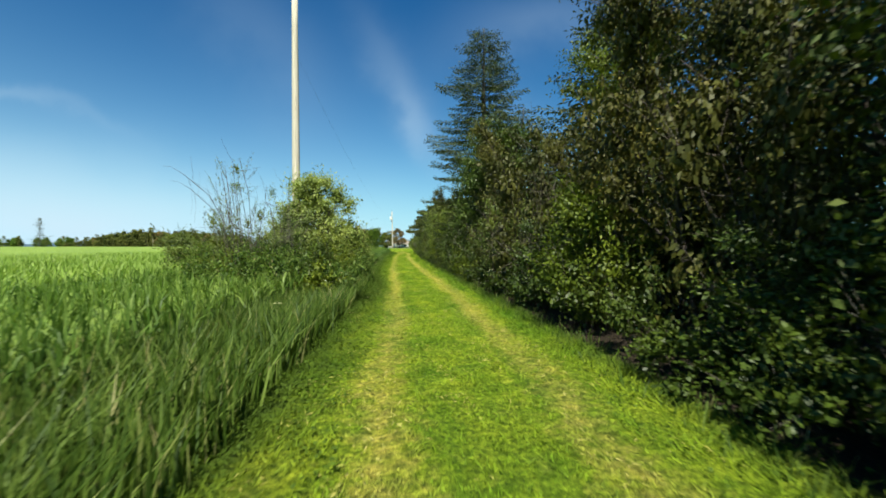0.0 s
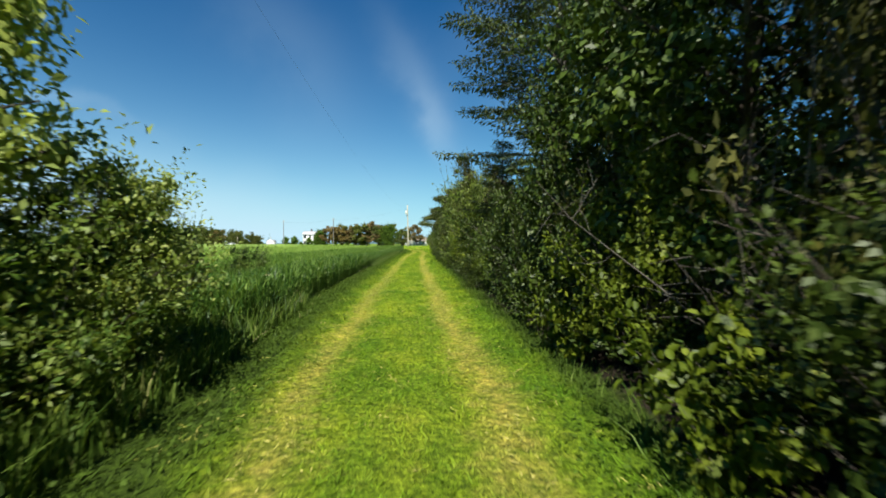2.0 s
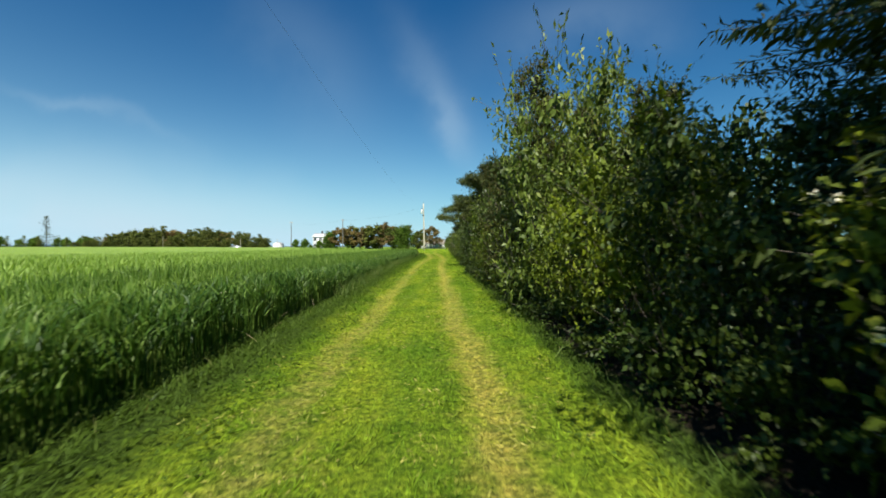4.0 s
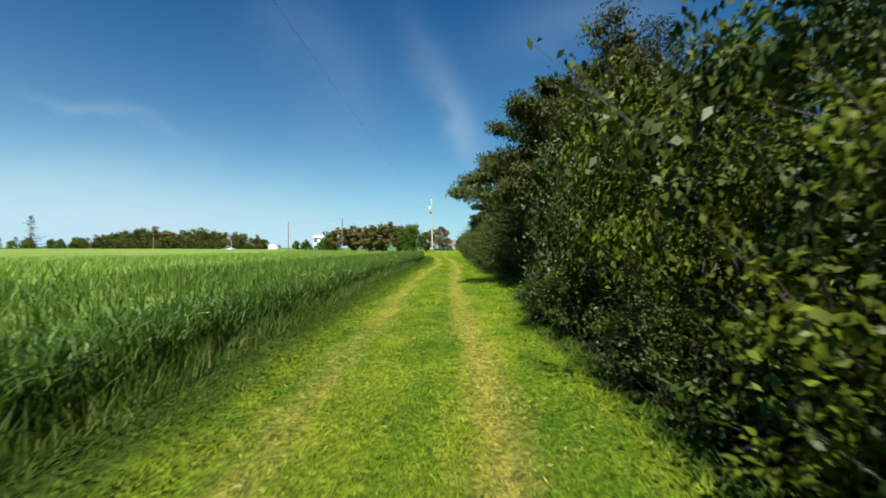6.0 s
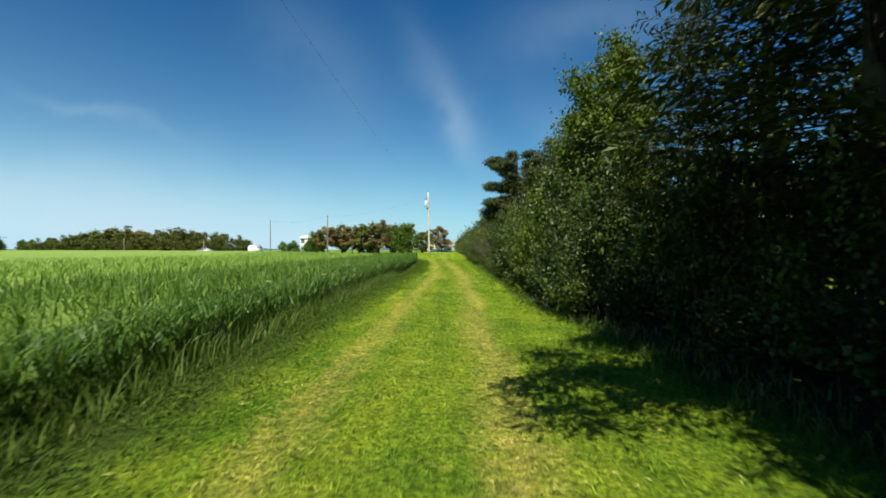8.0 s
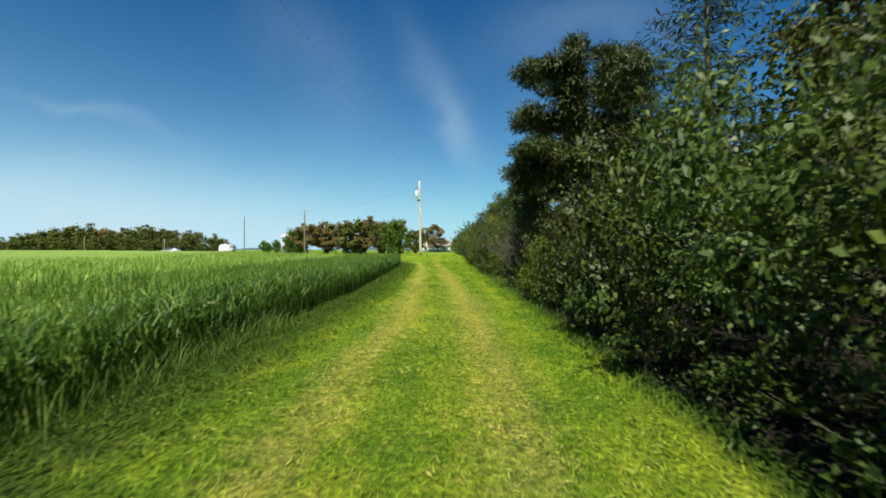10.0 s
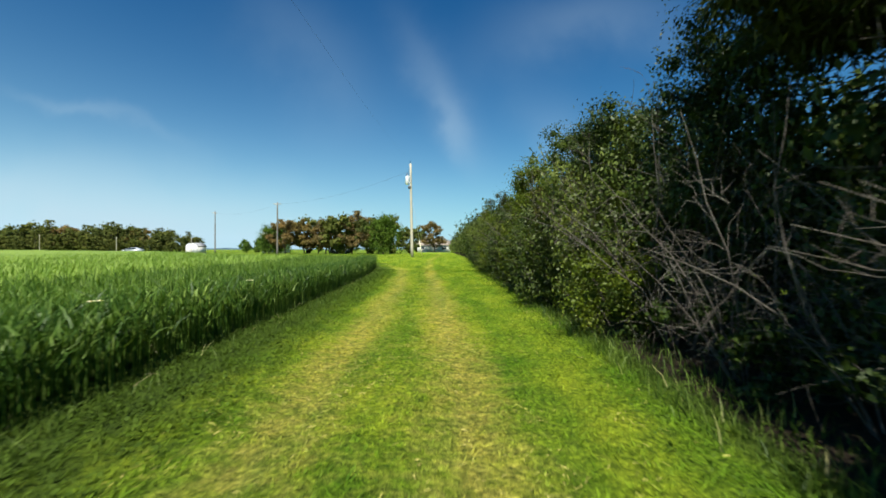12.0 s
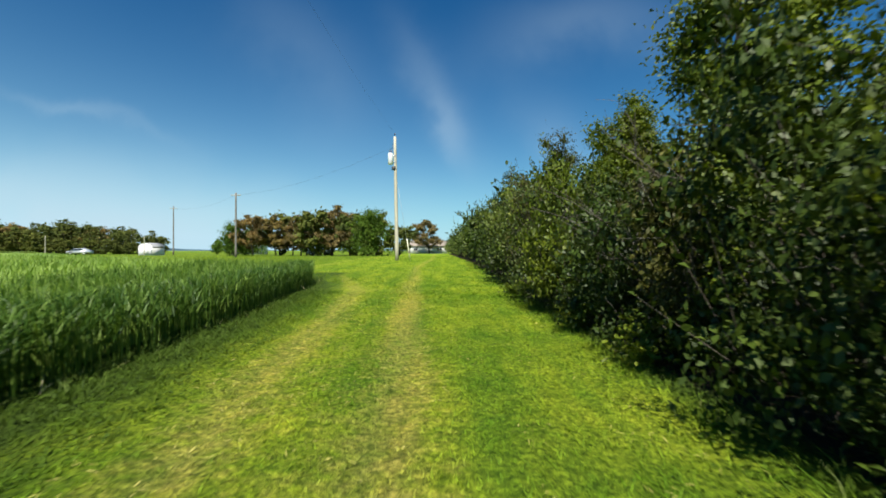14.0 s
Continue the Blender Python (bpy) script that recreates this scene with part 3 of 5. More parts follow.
at = in_field(scatter(34000, -2, 150, lambda y: crop_edge(y) - 28, lambda y: crop_edge(y) - 5.2))
for k in range(2):
    n = len(at)
    h.blades(at + np.array([0, 0, 0.45]), leaning(n, 0.4), rng.uniform(0.25, 0.5, n), rng.uniform(0.05, 0.11, n), steps=1, seed=k + 19)
tagged(part("grain_ears", h, CROP_LIT_FAR), "far blades of the grain field, painted a pale sunlit green", "crop", kind="stuff")

# the crop's closed canopy behind its edge
h = Heap()
cy = spread((-40, 0, 30), (0, 120, 260), (120, 190, 60))
inset = np.concatenate([[0.5, 0.55], np.linspace(0.7, 6, 26), np.geomspace(6.5, 420, 44)])
V = []
for u in inset:
    x = crop_edge(cy) - u - line(cy, (0, 1.4), (20, 1.4), (26, 0.0))
    back_ = np.minimum(cy, field_back(x) - 0.5)
    z = ground_z(x, back_) + (0.05 if u == 0.5 else 0.46 + 0.26 * np.clip((u - 14) / 14, 0, 1) + 0.05 * np.sin(x * 1.7 + back_ * 0.6) * np.sin(back_ * 1.3) + 0.03 * np.sin(x * 5 + back_ * 3.7))
    z = z + rng.normal(0, 0.03, len(cy)) * (u > 0.6) * (u < 30) + np.clip((u - 20) / 100, 0, 1) * 0.12
    V.append(np.stack([x, back_, z], 1))
V = np.concatenate(V)
m, n = len(inset), len(cy)
i, j = np.meshgrid(np.arange(m - 1), np.arange(n - 1), indexing="ij")
h.add(V, np.stack([i * n + j, i * n + j + 1, (i + 1) * n + j + 1, (i + 1) * n + j], -1).reshape(-1, 4))
tagged(part("grain_field", h, CANOPY, smooth=True), "wide level green grain field reaching to the far woods", "field", kind="stuff")

# rank grass and weeds along the first stretch, seed stalks and straw at the crop's foot
h = Heap()
at = scatter(14500, -1, 24, lambda y: crop_edge(y) - 2.4, lambda y: crop_edge(y) + 0.05)
for k in range(3):
    n = len(at)
    h.blades(at + np.stack([rng.normal(0, 0.03, n), rng.normal(0, 0.03, n), np.zeros(n)], 1), leaning(n, 0.24, (0.04, 0.02)), rng.uniform(0.3, 0.8, n) * line(at[:, 1], (0, 1.05), (8, 1.0), (13, 0.75), (24, 0.75)), rng.uniform(0.013, 0.028, n), steps=2, seed=k + 30, droop=0.2)
at = scatter(9000, 20, 118, lambda y: crop_edge(y) - 0.2, lambda y: crop_edge(y) + 0.35)
h.blades(at, leaning(len(at), 0.6), rng.uniform(0.05, 0.17, len(at)), rng.uniform(0.007, 0.013, len(at)), steps=2, seed=40)
at = scatter(9000, 40, 78, lambda y: crop_edge(y) - 0.35, lambda y: crop_edge(y) + 0.22)
h.blades(at, leaning(len(at), 0.35, (0.1, 0.0)), rng.uniform(0.15, 0.5, len(at)), rng.uniform(0.008, 0.015, len(at)), steps=2, seed=42)
tagged(part("rank_grass", h, TALL), "rank uncut green grass along the lane's edge", "grass", kind="stuff")

h = Heap()
at = np.concatenate([scatter(900, 2, 20, lambda y: hedge_edge(y) - 0.1, lambda y: hedge_edge(y) + 0.5), scatter(1500, 52.5, 64, lambda y: hedge_edge(y) - 0.1, lambda y: hedge_edge(y) + 0.9), scatter(2200, 20, 112, lambda y: hedge_edge(y) - 0.05, lambda y: hedge_edge(y) + 0.45), scatter(1600, 84, 94, lambda y: hedge_edge(y) - 0.1, lambda y: hedge_edge(y) + 0.8)])
h.blades(at, leaning(len(at), 0.4, (-0.1, 0)), rng.uniform(0.08, 0.28, len(at)), rng.uniform(0.007, 0.014, len(at)), steps=2, seed=41)
tagged(part("hedge_grass", h, TALL), "shaded uncut grass under the hedge", "grass", kind="stuff")

h = Heap()
for _ in range(60):
    y = rng.uniform(2, 116)
    x = float(crop_edge(y)) + rng.uniform(-0.25, 0.12)
    z = float(ground_z(x, y))
    a, tip = rng.uniform(0, 6.28), rng.uniform(0.2, 0.45)
    hi = rng.uniform(0.04, 0.3)
    h.tube([(x, y, z + 0.02), (x + 0.5 * tip * math.cos(a), y + 0.5 * tip * math.sin(a), z + hi * 0.7), (x + tip * math.cos(a), y + tip * math.sin(a), z + hi)], [0.003, 0.0025, 0.0015], 3, False)
tagged(part("dry_stalks", h, STRAW), "pale dry broken stalks lying at the crop's foot", "straw", kind="stuff")


# ---------------------------------------------------------------- plants
def curve(start, way, length, bend, n=6, wobble=0.05, r=None):
    """A bent limb: a polyline that starts along way and swings toward bend."""
    p, d = [np.array(start, dtype=float)], np.array(way, dtype=float)
    d /= np.linalg.norm(d)
    for _ in range(n - 1):
        d = d + np.array(bend) / n + r.normal(0, wobble, 3)
        d /= np.linalg.norm(d)
        p.append(p[-1] + d * length / (n - 1))
    return np.array(p)


def along(path, f):
    """The place at a share f of a polyline."""
    t = min(max(f, 0.0), 0.9999) * (len(path) - 1)
    i = int(t)
    return path[i] + (path[i + 1] - path[i]) * (t - i)


def spray(leaf, path, count, r, spread_, length, width, droop=0.0, rounded=False):
    """Leaves along a twig and about its tip."""
    f = r.uniform(0.15, 1.05, count) * (len(path) - 1)
    i = np.clip(f.astype(int), 0, len(path) - 2)
    p = path[i] + (path[i + 1] - path[i]) * (f - i)[:, None] + r.normal(0, spread_, (count, 3))
    d = (path[i + 1] - path[i])
    d = d / (np.linalg.norm(d, axis=1)[:, None] + 1e-9) * 0.6 + r.normal(0, 0.6, (count, 3)) + np.array([0, 0, 0.2 - droop])
    s = r.uniform(0.6, 1.25, count)
    leaf.leaves(p, d, length * s, width * s, 0.2, int(r.integers(1 << 30)), rounded)


def lump(leaf, centre, size, count, r, length, width, flat=0.8, rounded=False, up=0.45):
    """One clump of a crown: leaves that lie over one another on an uneven shell and face out and up."""
    d = r.normal(0, 1, (count, 3)) + np.array([0, 0, 0.3])
    d /= np.linalg.norm(d, axis=1)[:, None] + 1e-9
    a, b = r.uniform(0, 6.28, 2)
    knobs = 1 + 0.28 * np.sin(4.5 * d[:, :1] + a) * np.sin(4.5 * d[:, 1:2] + 3 * d[:, 2:] + b)
    p = centre + d * np.array([1.0, 1.0, flat]) * size * knobs * r.uniform(0.45, 1.05, (count, 1)) ** 0.6
    way = r.normal(0, 0.75, (count, 3)) + d * 0.5 + np.array([0, 0, -0.25])
    face = d * 0.8 + np.array([0, 0, up]) + r.normal(0, 0.38, (count, 3))
    s = r.uniform(0.65, 1.25, count)
    leaf.leaves(p, way, length * s, width * s, 0.16, int(r.integers(1 << 30)), rounded, face)
    # the closed, shaded inside of the clump
    L = 1.6 * math.sqrt(length * width)
    n = int(min(28 if length > 0.14 and width > 0.08 else 110, max(8, 9 * (size / L) ** 2)))
    d = r.normal(0, 1, (n, 3))
    d /= np.linalg.norm(d, axis=1)[:, None] + 1e-9
    way = np.cross(d, r.normal(0, 1, (n, 3)))
    way /= np.linalg.norm(way, axis=1)[:, None] + 1e-9
    p = centre + d * np.array([1, 1, flat]) * size * r.uniform(0.1, 0.68, (n, 1)) - way * L * 0.5
    leaf.leaves(p, way, L * r.uniform(0.8, 1.2, n), L * min(0.75, 1.25 * width / length), 0.1, int(r.integers(1 << 30)), False, d + r.normal(0, 0.4, (n, 3)))


def make_bush(name, label, leaf_mat, seed, height, radius, lumps=20, per=210, leaf=0.092, narrow=0.55, bare=0.0, category="bush", group="hedge bushes", wood_mat=None, rounded=False, blossom=0, shoots=3, size=0.36, wob=0.09, airy=False):
    """A shrub of many stems, each of which carries a clump; bare is the share of stems with twigs alone."""
    r = np.random.default_rng(seed)
    ob = thing(name, label, category, group)
    wood, green, tops = Heap(), Heap(), []
    for k in range(lumps):
        f = (k + 0.5) / lumps
        z = height * (0.1 + 0.77 * f)
        full = radius * math.sqrt(max(0.06, 1 - ((z / height - 0.40) / 0.58) ** 2))
        a = k * 2.4 + r.normal(0, 0.35)
        out = full * r.uniform(0.25, 0.82) if k % 3 else full * r.uniform(0.62, 0.85)
        c = np.array([math.cos(a) * out, math.sin(a) * out, z + r.normal(0, 0.08)])
        foot = np.array([math.cos(a) * 0.14, math.sin(a) * 0.14, -0.05])
        way = c - foot
        stem = curve(foot, way + np.array([0, 0, 0.25 * height * r.uniform(0, 1)]), np.linalg.norm(way), (math.cos(a) * 0.15, math.sin(a) * 0.15, -0.2), 5, wob, r)
        wood.tube(stem, np.linspace(0.011, 0.004, 5) * height / 3, 4, False)
        c = stem[-1]
        s = radius * size * r.uniform(0.7, 1.25)
        if r.uniform() < bare:
            for _ in range(9):
                tw = curve(along(stem, r.uniform(0.4, 1)), r.normal(0, 1, 3) + np.array([0, 0, 0.6]), radius * r.uniform(0.3, 0.6), (0, 0, 0), 4, 0.2, r)
                wood.tube(tw, np.linspace(0.006, 0.002, 4), 3, False)
            if r.uniform() < 0.5:
                lump(green, c, s * 0.7, per // 4, r, leaf, leaf * narrow, 0.9, rounded)
            continue
        tops.append((c, s))
        if airy:
            for _ in range(7):
                tw = curve(along(stem, r.uniform(0.45, 1)), r.normal(0, 0.8, 3) + np.array([math.cos(a), math.sin(a), 0.9]), radius * r.uniform(0.25, 0.5), (0, 0, 0.1), 4, 0.15, r)
                wood.tube(tw, np.linspace(0.006, 0.002, 4), 3, False)
                spray(green, tw, per, r, 0.04, leaf, leaf * narrow, 0.1)
            continue
        lump(green, c, s, per, r, leaf, leaf * narrow, 0.82, rounded)
        for _ in range(shoots):
            d = np.array([math.cos(a), math.sin(a), 0.9]) + r.normal(0, 0.6, 3)
            tw = curve(c, d, s * r.uniform(1.2, 1.9), (0, 0, 0.3), 4, 0.1, r)
            wood.tube(tw[[0, 3]], [0.005, 0.002], 3, False)
            spray(green, tw[1:], 11, r, 0.03, leaf, leaf * narrow, 0.1, rounded)
    n = lumps * 14
    c = r.normal(0, 1, (n, 3))
    c = c / np.linalg.norm(c, axis=1)[:, None] * r.uniform(0.05, 1, (n, 1)) ** 0.5
    c = c * np.array([radius * 0.55, radius * 0.55, height * 0.34]) + np.array([0, 0, height * 0.44])
    if bare < 0.3 and not airy:
        green.leaves(c, r.normal(0, 1, (n, 3)), r.uniform(0.8, 1.3, n) * leaf * 1.2, leaf * 0.8, 0.2, seed)
    tagged(part("branchwork", wood, wood_mat or BARK, ob, "thin grey-brown stems"), kind="stuff")
    part("foliage", green, leaf_mat, ob)
    if blossom:
        white = Heap()
        for k in range(blossom):
            c, s = tops[k % len(tops)]
            d = r.normal(0, 1, 3) + np.array([0, 0, 0.5])
            c = c + d / np.linalg.norm(d) * s * 1.12
            white.leaves(c + r.normal(0, 0.028, (8, 3)), r.normal(0, 1, (8, 3)), 0.034, 0.03, 0.1, int(r.integers(1 << 30)))
        tagged(part("blossom", white, FLOWER, ob, "small white blossom"), kind="stuff")
    return ob


def make_tree(name, label, leaf_mat, seed, height, radius, first=0.2, limbs=22, per=150, leaf=0.096, narrow=0.56, trunk=0.12, wood_mat=None, group="hedge trees", size=0.28, thin=0.0, stems=1, shoots=1, twigwood=True):
    """A broadleaf tree: trunk or several stems, limbs, and a crown of clumps with gaps; thin is the share of limbs with no leaves."""
    r = np.random.default_rng(seed)
    ob = thing(name, label, "tree", group)
    stem, wood, green = Heap(), Heap(), Heap()
    trunks = []
    for k in range(stems):
        a = k * 6.283 / stems + r.normal(0, 0.3)
        tilt = 0.0 if stems == 1 else 0.22
        p = curve((math.cos(a) * tilt, math.sin(a) * tilt, -0.1), (math.cos(a) * tilt + r.normal(0, 0.05), math.sin(a) * tilt + r.normal(0, 0.05), 1), height * r.uniform(0.84, 0.95), (0, 0, 0.1), 10, 0.06, r)
        stem.tube(p, np.linspace(trunk, 0.02, 10) * (1 if k == 0 else 0.8), 9, True)
        trunks.append(p)
    for s in range(limbs):
        g = (s + r.uniform(0, 1)) / limbs
        p = trunks[s % stems]
        q = along(p, first + (0.98 - first) * g)
        a = s * 2.4 + r.normal(0, 0.4)
        reach = radius * (0.6 + 1.0 * g - 1.3 * g * g) * r.uniform(0.7, 1.15) + 0.15
        lb = curve(q, (math.cos(a), math.sin(a), 0.35 + 0.6 * g), reach, (0, 0, 0.3), 6, 0.1, r)
        wood.tube(lb, np.linspace(0.032, 0.008, 6) * (0.6 + reach * 0.3), 4 if twigwood else 3, False)
        bare = r.uniform() < thin
        for f in (0.45, 0.75, 1.0) if reach > 0.9 else (0.7, 1.0):
            c = along(lb, f) + r.normal(0, 0.12 * radius, 3) * np.array([1, 1, 0.7])
            if twigwood:
                wood.tube([along(lb, f - 0.2), c], [0.008, 0.003], 3, False)
            if bare:
                for _ in range(5):
                    tw = curve(c, r.normal(0, 1, 3) + np.array([0, 0, 0.5]), radius * r.uniform(0.2, 0.4), (0, 0, 0), 4, 0.2, r)
                    wood.tube(tw, np.linspace(0.006, 0.002, 4), 3, False)
                continue
            z = radius * size * r.uniform(0.7, 1.3)
            lump(green, c, z, per, r, leaf, leaf * narrow, 0.7)
            for _ in range(shoots):
                tw = curve(c, r.normal(0, 0.7, 3) + np.array([math.cos(a), math.sin(a), 0.5]), z * r.uniform(1.2, 1.8), (0, 0, 0.1), 3, 0.1, r)
                spray(green, tw, 10, r, 0.03 + 0.2 * leaf, leaf, leaf * narrow)
    part("trunk", stem, wood_mat or BARK, ob, smooth=True)
    tagged(part("branchwork", wood, wood_mat or BARK, ob), kind="stuff")
    part("crown", green, leaf_mat, ob)
    return ob


def bough(wood, green, b, r, needle, slim, step, wide=1.0, bare=0.0):
    """A spruce bough: a limb with side twigs in one plane, all set with short needle sprays."""
    L = float(np.sum(np.linalg.norm(np.diff(b, axis=0), axis=1)))
    wood.tube(b[[0, 2, 3, 5]], np.array([0.024, 0.016, 0.011, 0.004]) * (0.5 + 0.25 * L), 4, False)
    n = max(3, int(L / step))
    for f in np.linspace(0.22 + 0.5 * bare, 1.0, n):
        q = along(b, f)
        d = along(b, f + 0.08) - along(b, f - 0.08)
        d /= np.linalg.norm(d) + 1e-9
        s = np.cross(d, np.array([0, 0, 1.0]))
        s /= np.linalg.norm(s) + 1e-9
        twig = (0.14 + 0.42 * (1.05 - f)) * (0.4 + 0.24 * L) * wide * r.uniform(0.7, 1.2)
        m = max(2, int(twig / (needle * 0.2)))
        for sign in (-1, 1):
            e = np.linspace(0.1, 1.0, m)[:, None]
            w = d * 0.55 + s * sign
            at_ = q + w * twig * e + r.normal(0, 0.022, (m, 3)) - np.array([0, 0, 0.16]) * e * e * twig
            turn = r.normal(0, 0.5, (m, 3))
            green.leaves(at_, w + turn - np.array([0, 0, 0.4]), needle * r.uniform(0.8, 1.25, m), needle * slim, 0.3, int(r.integers(1 << 30)), False, np.array([0, 0, 1.0]) + r.normal(0, 0.45, (m, 3)))


def make_conifer(name, label, leaf_mat, seed, height, radius, first=0.1, whorl=0.5, arms=6, step=0.2, needle=0.24, droop=0.25, trunk=0.17, ragged=0.25, group="spruces", bare_below=0.0, wood_mat=None, slim=0.25, taper=0.75, wide=1.0):
    """A spruce: whorls of drooping boughs, each a flat fan of needle sprays."""
    r = np.random.default_rng(seed)
    ob = thing(name, label, "tree", group)
    stem, wood, green = Heap(), Heap(), Heap()
    lean = r.normal(0, 0.02, 2)
    stem.tube([(lean[0] * z, lean[1] * z, z) for z in np.linspace(-0.1, height, 9)], np.linspace(trunk, 0.015, 9), 9, True)
    z, turn = height * first, 0.0
    while z < height - 0.15:
        g = (z - height * first) / (height * (1 - first))
        full = radius * ((1 - g) ** taper) * (0.6 + 0.4 * min(1, g * 5 + 0.3)) + 0.14
        for k in range(arms):
            if r.uniform() < 0.14:
                continue
            a = turn + k * 6.283 / arms + r.normal(0, 0.2)
            L = full * r.uniform(1 - ragged * 1.5, 1 + ragged * 0.7)
            b = curve((lean[0] * z, lean[1] * z, z + r.normal(0, 0.05)), (math.cos(a), math.sin(a), 0.26 - droop * (1 - g)), L, (0, 0, 0.35 * (1 - g) - 0.12), 6, 0.05, r)
            if z < height * bare_below and r.uniform() < 0.8:
                b[1:] += r.normal(0, 0.07, (5, 3))
                wood.tube(b, np.linspace(0.016, 0.003, 6) * (0.5 + 0.25 * L), 3, False)
                for _ in range(4):
                    wood.tube(curve(along(b, r.uniform(0.3, 0.95)), r.normal(0, 1, 3), 0.25 * L, (0, 0, -0.2), 4, 0.2, r), np.linspace(0.006, 0.002, 4), 3, False)
                continue
            bough(wood, green, b, r, needle, slim, step, wide)
        turn += 0.7
        z += whorl * (1.1 - 0.5 * g) * r.uniform(0.8, 1.2)
    part("trunk", stem, wood_mat or BARK, ob, smooth=True)
    tagged(part("branchwork", wood, wood_mat or BARK, ob, "thin drooping grey-brown boughs"), kind="stuff")
    part("crown", green, leaf_mat, ob)
    return ob


def make_pine(name, label, leaf_mat, seed, height, radius, first=0.4, limbs=20, long_limbs=(), trunk=0.16, per=380, needle=(0.2, 0.034), group="old pines"):
    """An old pine: a leaning bare trunk, crooked limbs and flat cushions of needles at their ends."""
    r = np.random.default_rng(seed)
    ob = thing(name, label, "tree", group)
    stem, wood, green = Heap(), Heap(), Heap()
    p = curve((0, 0, -0.1), (r.normal(0, 0.04), r.normal(0, 0.04), 1), height * 0.96, (0, 0, 0), 12, 0.05, r)
    stem.tube(p, np.linspace(trunk, 0.03, 12), 10, True)
    ways = [(first + (0.97 - first) * (k + r.uniform(0, 1)) / limbs, k * 2.4 + r.normal(0, 0.4), None, 0.12) for k in range(limbs)]
    ways += [(z / height, math.radians(a), L, rise_) for z, a, L, rise_ in long_limbs]
    for f, a, L, rise_ in ways:
        g = max(0.0, (f - first) / (1 - first))
        reach = L or radius * (0.75 + 0.6 * g - 1.05 * g * g) * r.uniform(0.55, 1.15) + 0.2
        lb = curve(along(p, f), (math.cos(a), math.sin(a), rise_ + 0.3 * g), reach, (0, 0, 0.1 if L is None else -0.06), 7, 0.1, r)
        wood.tube(lb, np.linspace(0.045, 0.01, 7) * (0.45 + reach * 0.22), 5, False)
        for k in range(6):
            tw = curve(along(lb, r.uniform(0.2, 0.9)), r.normal(0, 1, 3), reach * r.uniform(0.15, 0.3), (0, 0, -0.2), 4, 0.2, r)
            wood.tube(tw, np.linspace(0.008, 0.002, 4), 3, False)
        for f2 in ((0.5, 0.72, 0.9, 1.02) if reach > 1.2 else (0.7, 1.0)):
            for side_ in (-1, 1):
                c = along(lb, f2) + np.array([-math.sin(a), math.cos(a), 0]) * side_ * reach * 0.13 * r.uniform(0.3, 1.4) + np.array([0, 0, 0.06])
                lump(green, c, (0.24 + 0.07 * reach) * (1.25 - 0.4 * f2) * r.uniform(0.75, 1.2), per // 2, r, needle[0], needle[1], 0.5, False, 0.8)
    part("trunk", stem, BARK, ob, smooth=True)
    tagged(part("branchwork", wood, TWIG, ob, "crooked bare grey limbs"), kind="stuff")
    part("crown", green, leaf_mat, ob)
    return ob


def make_dead_shrub(name, label, seed, height, radius, stems=16, twigs=9, category="shrub", group="dead shrubs"):
    r = np.random.default_rng(seed)
    ob = thing(name, label, category, group)
    wood, fine_ = Heap(), Heap()
    for s in range(stems):
        a = r.uniform(0, 6.28)
        way = np.array([math.cos(a) * radius * r.uniform(0.2, 1), math.sin(a) * radius * r.uniform(0.2, 1), height * r.uniform(0.5, 1)])
        p = curve((math.cos(a) * 0.1, math.sin(a) * 0.1, -0.05), way, np.linalg.norm(way), (0, 0, -0.2), 7, 0.13, r)
        wood.tube(p, np.linspace(0.013, 0.003, 7), 4, False)
        for k in range(twigs):
            i = int(r.integers(1, 6))
            tw = curve(p[i], r.normal(0, 1, 3) + np.array([0, 0, 0.5]), radius * r.uniform(0.2, 0.5), (0, 0, 0), 5, 0.2, r)
            fine_.tube(tw, np.linspace(0.0045, 0.0015, 5), 3, False)
            for _ in range(2):
                tw2 = curve(tw[int(r.integers(1, 5))], r.normal(0, 1, 3), radius * 0.2, (0, 0, 0), 3, 0.2, r)
                fine_.tube(tw2, np.linspace(0.0035, 0.0015, 3), 3, False)
    tagged(part("branchwork", wood, TWIG, ob), kind="stuff")
    tagged(part("brushwood", fine_, TWIG, ob), kind="stuff")
    return ob


class Nursery:
    """Hands out copies of one plant; the plant itself takes the first place."""

    def __init__(self, ob):
        self.ob, self.first = ob, None
        me = [c for c in ob.children if c.name.split(".")[0] in ("foliage", "crown", "brushwood")][0].data
        v = np.empty(len(me.vertices) * 3, dtype=np.float32)
        me.vertices.foreach_get("co", v)
        v = v.reshape(-1, 3)
        self.height, self.radius = float(np.quantile(v[:, 2], 0.997)), float(np.quantile(np.hypot(v[:, 0], v[:, 1]), 0.97))

    def at(self, x, y, turn=0.0, scale=1.0, tall=1.0, z=None):
        z = float(ground_z(x, y)) if z is None else z
        m = pose(x, y, z - 0.02, 0, 0, turn) @ Matrix.Diagonal((scale, scale, scale * tall, 1))
        if self.first is None:
            self.first = m
            return self.ob
        return copy_thing(self.ob, m)

    def grown(self, x, y, height, radius, turn=None):
        """The plant at a place, with a height and a half-width in metres."""
        s = radius / self.radius
        return self.at(x, y, rng.uniform(0, 360) if turn is None else turn, s, height / self.height / s)

    def settle(self):
        if self.first is not None:
            self.ob.matrix_basis = self.first


